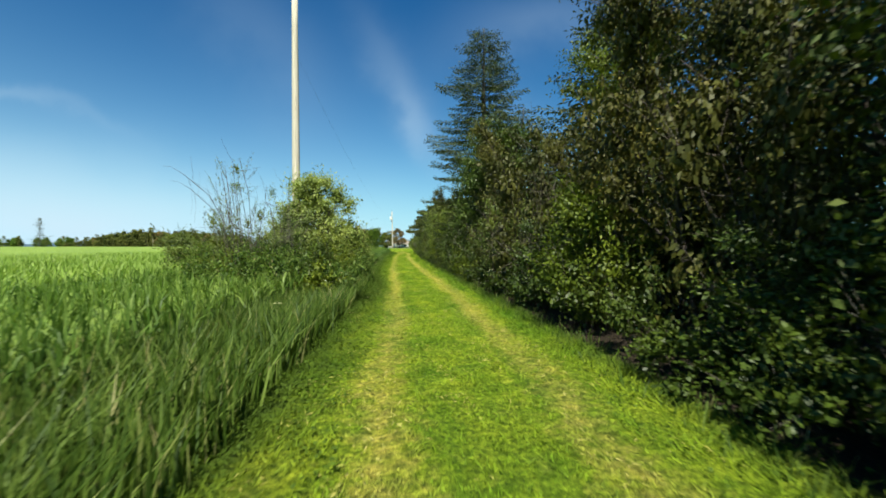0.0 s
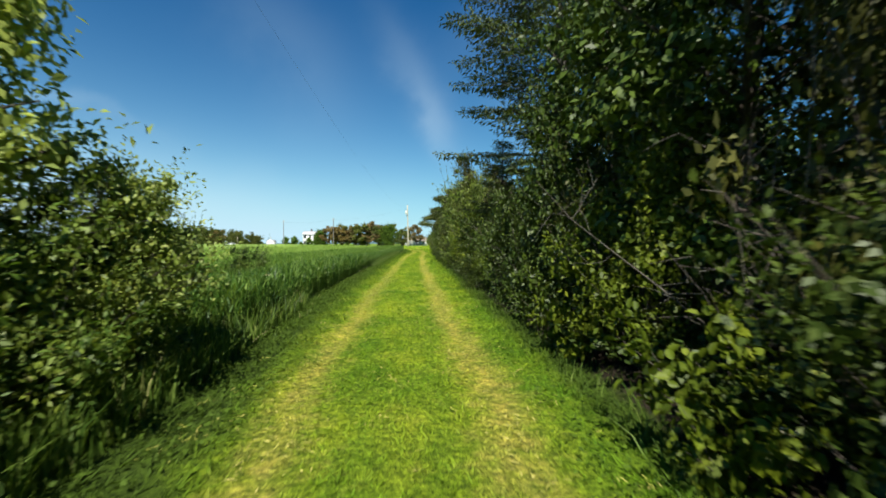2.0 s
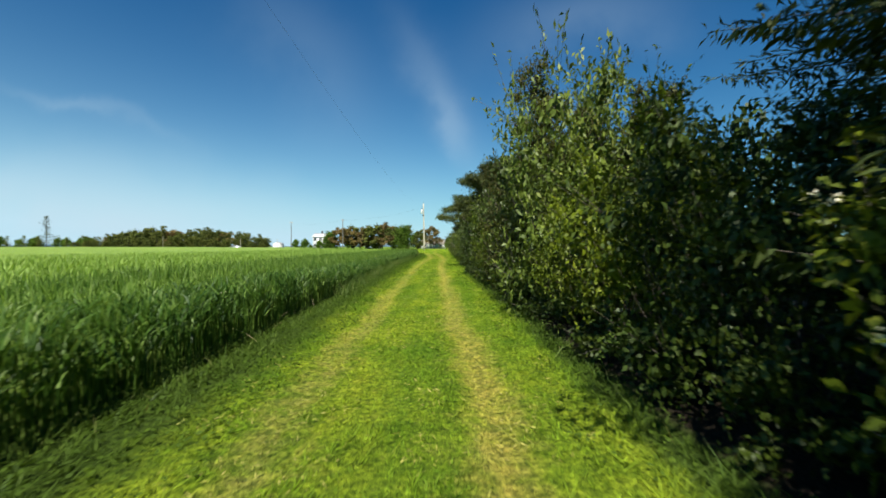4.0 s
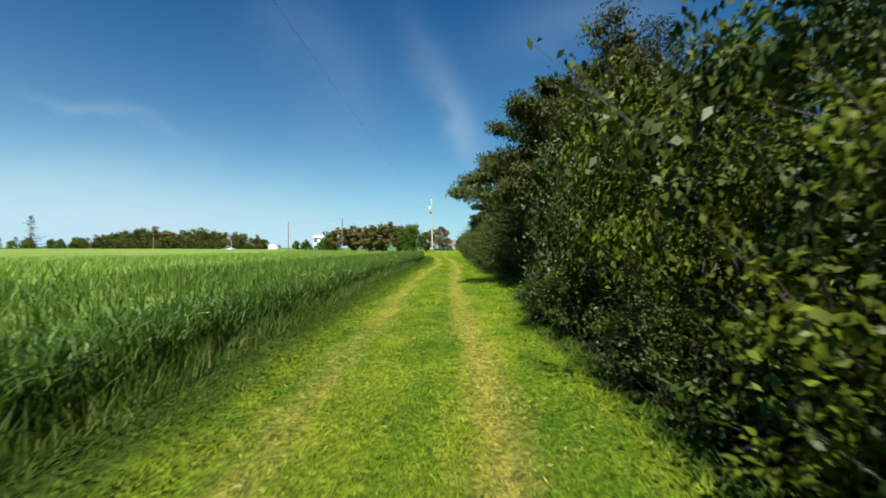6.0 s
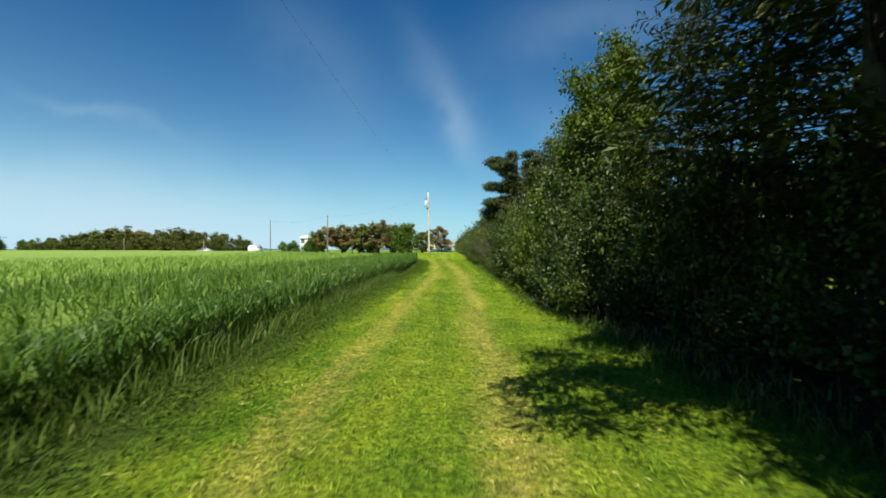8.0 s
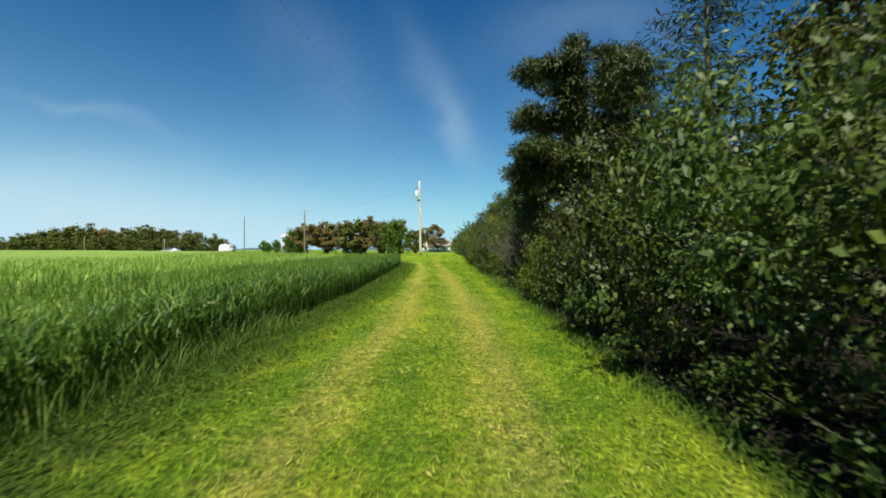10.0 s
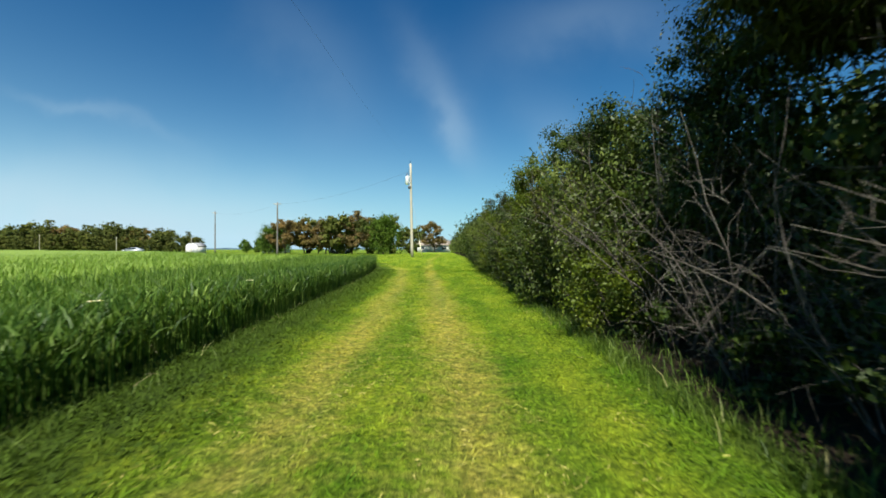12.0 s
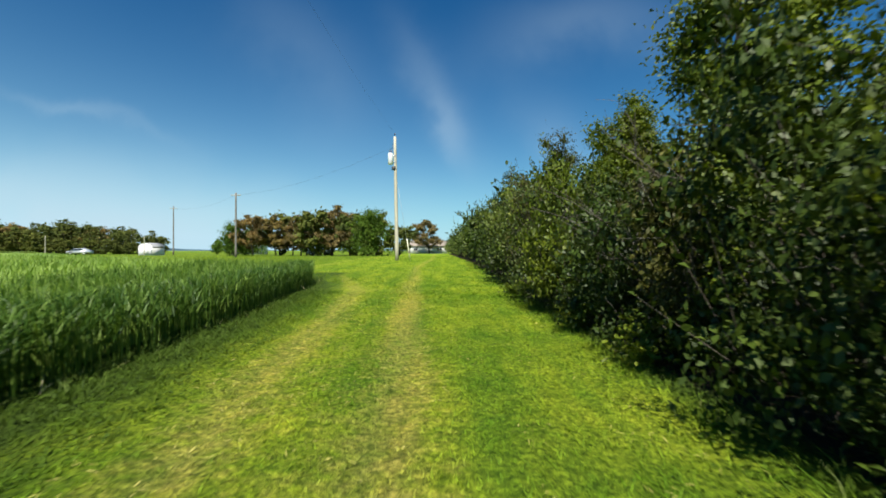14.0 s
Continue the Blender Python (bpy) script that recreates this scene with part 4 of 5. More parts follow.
B = {
    "bright": Nursery(make_bush("hedge_bush", "leafy bright green broadleaf bush in the hedge", LEAF_BRIGHT, 3, 3.0, 1.5)),
    "mid": Nursery(make_bush("hedge_bush", "dense dark green broadleaf bush in the hedge", LEAF_MID, 4, 3.0, 1.5, leaf=0.088)),
    "willow": Nursery(make_bush("willow_bush", "grey-green narrow-leaved willow bush in the hedge", LEAF_SILVER, 5, 3.0, 1.5, leaf=0.11, narrow=0.4, per=190, shoots=5, size=0.34)),
    "olive": Nursery(make_bush("hedge_bush", "olive green half-bare bush with grey stems", LEAF_OLIVE, 6, 3.0, 1.5, leaf=0.09, narrow=0.55, bare=0.28, per=140, lumps=26, size=0.32)),
    "back": Nursery(make_bush("hedge_bush", "tall dark green bush added deeper in the hedge to block light", LEAF_MID, 8, 3.2, 1.6, lumps=16, per=80, leaf=0.16, narrow=0.7, shoots=0, size=0.46)),
    "thin": Nursery(make_bush("sapling", "thin open sapling with sparse green leaves", LEAF_SILVER, 9, 4.4, 1.7, lumps=24, per=17, leaf=0.065, narrow=0.45, bare=0.3, wob=0.16, airy=True, category="sapling", group="saplings", wood_mat=TWIG)),
    "blossom": Nursery(make_bush("flowering_bush", "green bush with small clusters of white blossom", LEAF_BRIGHT, 10, 2.6, 1.3, leaf=0.1, blossom=70)),
    "skirt": Nursery(make_bush("low_bush", "low dark green leafy growth at the hedge's foot", LEAF_MID, 16, 1.2, 0.8, lumps=10, per=48, leaf=0.09, narrow=0.58, shoots=2, size=0.38, group="low growth")),
    "low": Nursery(make_bush("low_bush", "low bright green leafy shrub at the hedge's foot", LEAF_BRIGHT, 7, 1.1, 0.75, lumps=8, per=40, leaf=0.11, narrow=0.65, rounded=True, shoots=2)),
}
WEED = Nursery(make_bush("weed_plant", "tall leafy green weeds in the rank grass", TALL, 17, 1.35, 0.5, lumps=9, per=45, leaf=0.075, narrow=0.34, size=0.5, category="weeds", group="roadside weeds", wood_mat=TALL))
FAR = {
    "mid": Nursery(make_bush("hedge_bush", "rounded green bush in the far hedge", LEAF_MID, 13, 3.2, 1.7, lumps=14, per=45, leaf=0.2, narrow=0.6, shoots=1, size=0.4)),
    "willow": Nursery(make_bush("hedge_bush", "pale green bush in the far hedge", LEAF_SILVER, 14, 3.2, 1.7, lumps=14, per=45, leaf=0.2, narrow=0.5, shoots=1, size=0.4)),
}
T = {
    "broad": Nursery(make_tree("hedge_tree", "leafy green broadleaf tree in the hedge", LEAF_MID, 21, 7.0, 2.4, limbs=30)),
    "poplar": Nursery(make_tree("hedge_tree", "bright green young poplar in the hedge", LEAF_BRIGHT, 22, 6.5, 1.7, first=0.1, limbs=32, size=0.32)),
    "open": Nursery(make_tree("hedge_tree", "tall open green tree on several grey stems", LEAF_BRIGHT, 28, 9.5, 2.6, first=0.42, limbs=30, stems=4, trunk=0.09, thin=0.25)),
    "ash": Nursery(make_tree("hedge_tree", "olive green half-bare tree with grey limbs", LEAF_OLIVE, 23, 7.0, 2.3, limbs=36, leaf=0.1, narrow=0.55, thin=0.22, stems=2, size=0.27, trunk=0.08)),
    "great": Nursery(make_conifer("spruce_tree", "tall dark green spruce with drooping ragged tiers of boughs", NEEDLE, 31, 14.6, 3.7, first=0.14, whorl=0.62, arms=7, step=0.17, needle=0.16, slim=0.28, taper=0.5, wide=1.2, ragged=0.24, droop=0.3, trunk=0.3, bare_below=0.2)),
    "spruce": Nursery(make_conifer("spruce_tree", "tall dark green spruce with drooping ragged boughs", NEEDLE, 31, 14.6, 3.7, first=0.14, whorl=0.75, arms=6, step=0.24, needle=0.26, slim=0.3, taper=0.5, wide=1.3, ragged=0.24, droop=0.3, trunk=0.3, bare_below=0.2)),
    "clump": Nursery(make_tree("willow_tree", "full leafy grey-green willow beside the pole", LEAF_PALE, 25, 3.9, 1.75, first=0.05, limbs=34, per=120, leaf=0.1, narrow=0.5, trunk=0.06, group="willows", size=0.27, shoots=2)),
    "deep": Nursery(make_tree("hedge_tree", "dark full-crowned tree added behind the hedge to block light", LEAF_MID, 24, 7.5, 2.8, first=0.08, limbs=22, per=60, leaf=0.16, narrow=0.7, shoots=0, size=0.34)),
    "old": Nursery(make_conifer("spruce_tree", "old olive green spruce with bare lower boughs", NEEDLE_OLIVE, 32, 10.0, 3.2, first=0.12, whorl=0.52, arms=6, ragged=0.45, droop=0.15, bare_below=0.3, trunk=0.18, step=0.14, needle=0.22, slim=0.18)),
    "small": Nursery(make_conifer("spruce_tree", "small ragged blue-green spruce in the hedge", NEEDLE, 33, 6.0, 1.7, whorl=0.34, ragged=0.4, needle=0.17, step=0.1)),
}
D = Nursery(make_dead_shrub("dead_shrub", "bare grey dead shrub with tangled twigs", 41, 3.0, 1.5))

# hedge trees, from the near end on: kind, place, height, half-width, turn
for kind_, x, y, high, wide, turn in (
        # the first three are added out of view, to shade the lane's start
        ("deep", 5.2, -5.5, 7.5, 2.8, 20), ("ash", 3.5, -1.6, 6.0, 2.0, 200), ("broad", 3.6, 1.4, 5.4, 1.9, 30), ("ash", 4.8, 3.6, 6.8, 2.2, 140), ("ash", 4.1, 6.2, 6.0, 2.0, 40), ("spruce", 7.2, 8.6, 11.0, 3.4, 70),
        ("open", 6.8, 13.2, 9.6, 2.3, 110), ("ash", 3.9, 15.0, 5.6, 1.8, 10), ("broad", 3.8, 18.2, 6.3, 2.1, 250), ("spruce", 7.8, 16.5, 11.5, 3.4, 200),
        ("broad", 3.9, 21.4, 5.6, 1.9, 220), ("old", 5.8, 23.6, 8.6, 2.8, 300), ("great", 4.6, 27.7, 14.6, 3.5, 130), ("small", 3.2, 30.2, 5.0, 1.3, 20), ("old", 7.0, 34.0, 8.0, 2.8, 80),
        # the ashes at 38.2 and 48.8 are added to shade the hedge's foot
        ("ash", 4.3, 41.8, 6.6, 2.0, 60), ("ash", 3.5, 38.2, 4.5, 1.9, 150), ("broad", 3.7, 56.6, 5.4, 1.9, 200), ("broad", 5.4, 46.2, 5.8, 1.9, 310), ("broad", 4.3, 51.6, 5.2, 1.8, 90),
        ("spruce", 4.4, 60.8, 7.8, 2.6, 30), ("ash", 4.0, 48.8, 4.9, 1.7, 20), ("old", 6.4, 55.4, 8.2, 2.6, 80), ("old", 5.2, 63.4, 7.2, 2.6, 120),
        ("poplar", 3.3, 67.3, 6.9, 1.9, 70), ("broad", 4.5, 69.8, 5.6, 1.9, 70), ("old", 6.8, 69.0, 8.6, 2.8, 20), ("ash", 5.4, 75.5, 5.8, 1.9, 230),
        ("old", 7.2, 82.0, 9.0, 2.8, 160), ("old", 6.6, 85.6, 8.6, 2.6, 60), ("spruce", 7.8, 89.0, 9.6, 2.8, 40),
        ("broad", 4.0, 90.3, 4.5, 1.2, 280), ("broad", 3.9, 93.2, 4.3, 1.5, 100), ("broad", 4.3, 96.6, 4.8, 1.3, 190), ("poplar", 4.2, 103.0, 5.3, 1.6, 140), ("poplar", 3.8, 107.6, 4.7, 1.4, 60), ("old", 5.5, 84.8, 7.6, 2.3, 210), ("ash", 5.0, 112.0, 5.0, 1.7, 180), ("small", 4.2, 123.0, 5.4, 1.7, 90)):
    T[kind_].grown(x, y, high, wide, turn)

# the bushes of the hedge's face
for kind_, x, y, high, wide in (
        # the first two are added out of view, for shade at the start
        ("mid", 2.9, -3.0, 3.0, 1.3), ("mid", 2.9, -0.6, 2.8, 1.25), ("mid", 3.0, 1.6, 2.6, 1.2), ("olive", 3.7, 4.4, 4.0, 1.4), ("mid", 3.1, 3.4, 1.6, 1.0), ("bright", 2.85, 7.2, 2.5, 1.15), ("olive", 4.0, 8.0, 4.4, 1.4), ("mid", 2.8, 9.2, 2.1, 0.95),
        ("olive", 2.95, 10.8, 4.2, 1.6), ("willow", 2.9, 13.4, 3.0, 1.2), ("mid", 2.7, 15.6, 1.9, 0.95), ("olive", 3.2, 16.4, 3.8, 1.3), ("bright", 2.65, 18.6, 2.4, 1.05), ("olive", 3.3, 20.0, 3.8, 1.3),
        ("mid", 2.9, 21.3, 3.2, 1.25), ("mid", 2.6, 23.3, 2.4, 1.05), ("mid", 3.0, 25.0, 3.0, 1.25), ("bright", 2.55, 26.0, 1.7, 0.9), ("mid", 2.9, 27.6, 2.3, 1.1), ("blossom", 2.6, 29.3, 2.1, 1.05),
        ("mid", 2.7, 31.8, 2.6, 1.15), ("bright", 2.7, 33.6, 3.2, 1.25), ("willow", 2.75, 36.6, 5.1, 1.65), ("bright", 2.5, 35.0, 2.4, 1.0), ("mid", 2.7, 39.0, 3.8, 1.5),
        ("olive", 2.6, 41.4, 3.4, 1.5), ("bright", 2.4, 43.4, 2.5, 1.15), ("mid", 2.7, 45.0, 3.5, 1.45), ("bright", 2.9, 47.6, 4.1, 1.6), ("mid", 2.7, 50.2, 3.8, 1.45), ("mid", 3.1, 51.9, 4.4, 1.5),
        ("mid", 3.3, 54.2, 2.6, 1.1), ("olive", 3.6, 56.2, 3.0, 1.2), ("mid", 4.2, 58.2, 2.8, 1.2), ("mid", 4.0, 60.6, 2.6, 1.1), ("mid", 3.4, 62.4, 2.6, 1.1), ("mid", 2.7, 64.4, 2.8, 1.15),
        ("mid", 2.9, 66.0, 3.6, 1.3), ("bright", 2.7, 69.0, 3.4, 1.25), ("mid", 2.9, 71.4, 3.6, 1.35), ("willow", 2.9, 73.8, 3.4, 1.3), ("mid", 2.9, 76.2, 3.4, 1.35), ("olive", 3.0, 78.4, 2.9, 1.2),
        ("mid", 3.0, 80.3, 2.2, 1.05), ("bright", 2.9, 82.2, 1.75, 0.95), ("olive", 3.6, 83.9, 2.3, 1.1), ("mid", 3.9, 85.6, 2.2, 1.1), ("mid", 4.3, 87.4, 2.8, 1.2), ("mid", 4.2, 89.0, 3.2, 1.2), ("bright", 2.8, 90.6, 1.5, 0.9),
        ("mid", 3.3, 91.6, 2.6, 1.2), ("willow", 3.2, 93.0, 3.6, 1.3), ("mid", 2.8, 94.4, 2.6, 1.15), ("mid", 3.0, 97.2, 2.7, 1.25), ("olive", 3.4, 95.6, 3.4, 1.2), ("bright", 3.0, 99.2, 2.9, 1.3), ("mid", 3.2, 101.2, 3.2, 1.35), ("olive", 3.4, 103.4, 2.8, 1.2),
        ("mid", 2.9, 104.9, 2.7, 1.15), ("bright", 2.9, 107.2, 3.4, 1.2), ("mid", 3.1, 109.0, 3.3, 1.35), ("olive", 3.2, 111.4, 3.6, 1.4), ("willow", 3.2, 113.8, 4.0, 1.45), ("mid", 3.2, 116.2, 3.8, 1.4)):
    B[kind_].grown(x, y, high, wide)
# lower growth at its foot
for y in (17.2, 19.0, 26.4, 42.0, 44.2, 46.4, 48.8, 51.0, 65.2, 70.0, 81.4, 83.0, 93.4, 98.2, 100.4, 102.6, 105.8, 108.4, 111.0, 114.6):
    x = float(hedge_edge(y)) + rng.uniform(0.4, 0.75)
    B["low" if rng.uniform() < 0.7 else "mid"].grown(x, y + rng.uniform(-0.8, 0.8), rng.uniform(0.6, 1.2), rng.uniform(0.5, 0.8))
y = 0.5
while y < 117:
    deep_ = 0.9 if 52.5 < y < 63 or 85 < y < 93 else 0.55
    B["skirt"].grown(float(hedge_edge(y)) + deep_ + rng.uniform(0, 0.35), y, rng.uniform(0.7, 1.35), rng.uniform(0.6, 0.85))
    y += rng.uniform(1.0, 1.6)
y = 117.5
while y < 238:
    s = rng.uniform(1.0, 1.45)
    FAR["mid" if rng.uniform() < 0.5 else "willow"].at(float(hedge_edge(y)) + 1.35 * s, y, rng.uniform(0, 360), s, rng.uniform(0.85, 1.2))
    FAR["mid"].at(float(hedge_edge(y)) + 3.8 * s, y + 1, rng.uniform(0, 360), s * 1.2, rng.uniform(1.0, 1.25))
    y += (2.1 if y < 160 else 3.6) * s
# dense growth added behind the hedge's face, to block light and darken its gaps
y = 0.0
while y < 118:
    B["back"].grown(5.4 + rng.uniform(-0.4, 0.5), y, rng.uniform(2.8, 3.8), rng.uniform(1.6, 2.0))
    y += rng.uniform(2.0, 2.8)
y = 1.0
while y < 118:
    B["back"].grown(8.6 + rng.uniform(-0.8, 1.2), y, rng.uniform(4.2, 5.4), rng.uniform(2.3, 2.9))
    y += 4.0
# a few trees added further back, likewise to keep light out
for x, y in ((9.8, 4.0), (9.4, 29.0), (9.6, 54.0), (9.6, 58.6), (9.9, 64.0), (10.0, 80.0)):
    T["deep"].grown(x, y, rng.uniform(7.0, 8.4), rng.uniform(2.6, 3.2))
for x, y, turn, s in ((3.2, 15.0, 0, 0.9), (3.1, 17.2, 80, 0.95), (3.3, 9.9, 200, 0.9), (3.7, 80.4, 0, 0.8), (3.6, 82.7, 100, 0.85), (3.9, 84.4, 200, 0.9), (3.6, 86.4, 300, 0.85), (4.4, 88.6, 10, 1.0), (3.2, 85.2, 130, 0.9), (3.1, 86.9, 220, 0.95), (3.1, 88.4, 300, 0.95), (3.2, 89.8, 170, 1.1), (3.7, 90.8, 70, 1.2), (3.8, 92.4, 20, 1.2), (3.5, 97.6, 60, 1.25), (3.6, 103.6, 150, 1.2), (3.7, 104.4, 40, 1.1), (3.3, 99.8, 10, 1.0), (3.8, 110.0, 250, 1.0), (3.8, 57.4, 80, 1.0), (3.9, 55.0, 20, 1.0)):
    D.at(x, y, turn, s)

# the clump on the field side
T["clump"].at(-3.45, 17.0, 40, 0.95, 1.06)
T["clump"].at(-2.75, 18.3, 250, 0.55, 0.95)
T["clump"].at(-4.2, 17.0, 120, 0.75, 0.9)
T["clump"].at(-5.2, 17.6, 210, 0.6, 0.9)
for kind_, x, y, high, wide in (
        ("willow", -2.4, 17.2, 1.8, 0.9), ("thin", -3.9, 13.4, 3.3, 1.1), ("thin", -4.9, 13.2, 3.9, 1.5), ("thin", -5.6, 14.6, 3.6, 1.4),
        ("willow", -4.8, 14.9, 1.8, 1.2), ("willow", -5.9, 14.6, 1.7, 1.2), ("mid", -4.3, 14.4, 1.6, 1.0), ("bright", -5.6, 13.6, 1.4, 1.0), ("bright", -6.0, 15.6, 1.9, 1.2), ("willow", -7.6, 16.2, 2.1, 1.3),
        ("mid", -3.1, 12.6, 1.6, 0.9), ("bright", -2.7, 14.2, 1.7, 0.85), ("willow", -2.7, 15.6, 1.8, 0.85), ("mid", -3.9, 12.0, 1.5, 0.9), ("willow", -5.4, 24.3, 2.0, 0.7), ("willow", -3.9, 24.7, 1.5, 0.6)):
    B[kind_].grown(x, y, high, wide)
for x, y in ((-2.5, 10.0), (-3.7, 12.8), (-2.3, 15.9), (-4.9, 12.2)):
    B["low"].at(x, y, rng.uniform(0, 360), rng.uniform(0.55, 0.8), rng.uniform(0.9, 1.2))
for _ in range(36):
    y = rng.uniform(9.5, 19.5)
    x = float(crop_edge(y)) - 0.3 - 3.2 * rng.uniform(0, 1) ** 1.3
    WEED.at(x, y, rng.uniform(0, 360), rng.uniform(0.6, 1.15), rng.uniform(0.85, 1.2))
for nest in (*B.values(), *FAR.values(), *T.values(), D, WEED):
    nest.settle()

# old pines whose limbs hang out over the lane's edge
make_pine("pine_tree", "crooked old pine leaning out of the hedge", NEEDLE_OLIVE, 61, 7.2, 2.6, 0.38, 20, ((4.4, 165, 2.7, 0.0), (3.7, 200, 2.6, 0.05), (5.0, 190, 2.6, 0.1), (3.5, 175, 2.4, 0.0))).matrix_basis = pose(4.0, 55.3, 0.05)
make_pine("pine_tree", "old pine with long limbs hanging over the lane", NEEDLE_OLIVE, 62, 6.6, 2.3, 0.55, 14, ((3.3, 186, 3.5, -0.15), (3.9, 180, 3.0, 0.0), (4.4, 195, 2.6, 0.08), (4.6, 160, 2.4, 0.05))).matrix_basis = pose(4.1, 58.5, 0.05)
make_pine("pine_tree", "old pine with cushions of dark needles about a broken trunk", NEEDLE_OLIVE, 63, 6.8, 2.4, 0.5, 18, ((4.3, 185, 2.5, 0.03), (5.0, 200, 2.0, 0.1), (3.9, 165, 2.2, 0.0), (3.6, 215, 2.4, 0.0))).matrix_basis = pose(4.8, 87.3, 0.05)
make_pine("pine_tree", "dense old pine shading the dead shrubs below", NEEDLE_OLIVE, 64, 7.4, 2.6, 0.45, 22, ((4.4, 175, 2.2, 0.05), (5.2, 195, 2.0, 0.1), (3.8, 150, 2.0, 0.0))).matrix_basis = pose(4.5, 83.2, 0.05)


# two broken, bark-scaled old trunks that stand out of the hedge
def snag(x, y, height, r0, seed):
    r = np.random.default_rng(seed)
    ob = thing("snag_tree", "broken-topped dead spruce with scaly grey bark", "tree", "dead trees")
    h_ = Heap()
    zs = np.linspace(-0.1, height, 16)
    h_.tube([(0.05 * math.sin(z), 0.04 * math.cos(z * 1.3), z) for z in zs], np.linspace(r0, r0 * 0.72, 16) * r.uniform(0.93, 1.07, 16), 12, True)
    part("trunk", h_, BARK_PALE, ob)
    st = Heap()
    for _ in range(30):
        z, a = r.uniform(1.6, height - 0.15), r.uniform(0, 6.28)
        st.tube(curve((0, 0, z), (math.cos(a), math.sin(a), 0.2), r.uniform(0.4, 1.5), (0, 0, -0.2), 5, 0.12, r), np.linspace(0.022, 0.005, 5), 4, False)
    tagged(part("branchwork", st, TWIG, ob), kind="stuff")
    ob.matrix_basis = pose(x, y, float(ground_z(x, y)), 0, 0, 30)
    return ob


snag(5.0, 86.4, 6.2, 0.13, 51)
snag(4.8, 87.6, 5.0, 0.09, 52)

# white umbels and yellow flowers in the grass
def flower(name, label, x, y, height, petal, seed, umbel=True):
    r = np.random.default_rng(seed)
    ob = thing(name, label, "flower", "wild flowers")
    st, he = Heap(), Heap()
    st.tube(curve((0, 0, -0.02), (r.normal(0, 0.1), r.normal(0, 0.1), 1), height, (0, 0, 0), 5, 0.05, r), np.linspace(0.004, 0.002, 5), 4, False)
    n = 26 if umbel else 9
    a, d = r.uniform(0, 6.28, n), np.sqrt(r.uniform(0, 1, n)) * (0.05 if umbel else 0.018)
    at_ = np.stack([np.cos(a) * d, np.sin(a) * d, height + 0.01 - d * 0.2], 1)
    he.leaves(at_, np.stack([np.cos(a), np.sin(a), np.full(n, 0.5)], 1), 0.02, 0.016, 0.1, seed)
    part("stalk", st, TALL, ob)
    part("blossom", he, petal, ob)
    ob.matrix_basis = pose(x, y, float(ground_z(x, y)))
    return ob


for k in range(26):
    y = 6 + k * 4.1 + rng.uniform(-1, 1)
    x = float(crop_edge(y)) - rng.uniform(0.0, 0.5)
    flower("white_flower", "white umbel flower on a thin stalk in the uncut grass", x, y, rng.uniform(0.5, 0.85), FLOWER, 60 + k)
for k in range(10):
    y = rng.uniform(11.5, 16.5)
    flower("white_flower", "white umbel flower in the shade below the hedge", float(hedge_edge(y)) + rng.uniform(0.15, 0.7), y, rng.uniform(0.3, 0.95), FLOWER, 120 + k)
for k in range(14):
    y = rng.uniform(40, 60) if k < 9 else rng.uniform(85, 100)
    x = float(hedge_edge(y)) + rng.uniform(0.1, 0.6)
    flower("yellow_flower", "small yellow flower in the grass below the hedge", x, y, rng.uniform(0.12, 0.4), PETAL_YELLOW, 90 + k, False)


# ---------------------------------------------------------------- poles and line
def utility_pole(x, y, height, r0, r1, label, lean=(0, 0), wood=POLE):
    ob = thing("utility_pole", label, "utility pole", "power line poles")
    h_ = Heap()
    zs = np.linspace(-0.3, height, 9)
    h_.tube([(lean[0] * z, lean[1] * z, z) for z in zs], np.linspace(r0, r1, 9), 16, True)
    part("shaft", h_, wood, ob, smooth=True)
    ob.matrix_basis = pose(x, y, float(ground_z(x, y)))
    return ob


def insulator(ob, x, y, z):
    h_ = Heap()
    for k in range(3):
        h_.tube([(x, y, z + 0.06 * k), (x, y, z + 0.03 + 0.06 * k), (x, y, z + 0.05 + 0.06 * k)], [0.05, 0.06, 0.03], 10)
    h_.tube([(x, y, z - 0.12), (x, y, z + 0.2)], [0.014, 0.014], 6)
    part("insulator", h_, CERAMIC, ob, "brown ceramic insulator")


PA, PB = (-4.66, 18.15), (-3.85, 141.0)
near_pole = utility_pole(*PA, 11.6, 0.175, 0.115, "tall weathered pale wooden utility pole behind a willow bush", (-0.006, 0.0))
insulator(near_pole, -0.07, 0, 11.75)
far_pole = utility_pole(*PB, 12.0, 0.19, 0.13, "tall pale wooden utility pole carrying a grey transformer", (-0.018, 0.0))
insulator(far_pole, -0.22, 0, 12.15)
h = Heap()
tx = -0.62
h.tube([(tx, -0.1, 9.3), (tx, -0.1, 9.34), (tx, -0.1, 10.3), (tx, -0.1, 10.36), (tx, -0.1, 10.42)], [0.2, 0.25, 0.25, 0.23, 0.1], 20)
can = part("transformer", h, CAN, far_pole, "pale grey can transformer", True)
h = Heap()
for dx in (-0.08, 0.1):
    h.tube([(tx + dx, -0.1, 10.4), (tx + dx, -0.1, 10.55), (tx + dx, -0.1, 10.7)], [0.05, 0.035, 0.045], 8)
part("bushing", h, CERAMIC, can)
for z in (9.5, 10.1):
    h = Heap()
    h.box(tx - 0.02, -0.15, z, -0.1, -0.05, z + 0.08)
    part("bracket", h, STEEL, far_pole)
h = Heap()
h.box(-0.5, -0.16, 8.75, -0.12, -0.04, 9.1)
part("cutout_box", h, DARK, far_pole)
h = Heap()
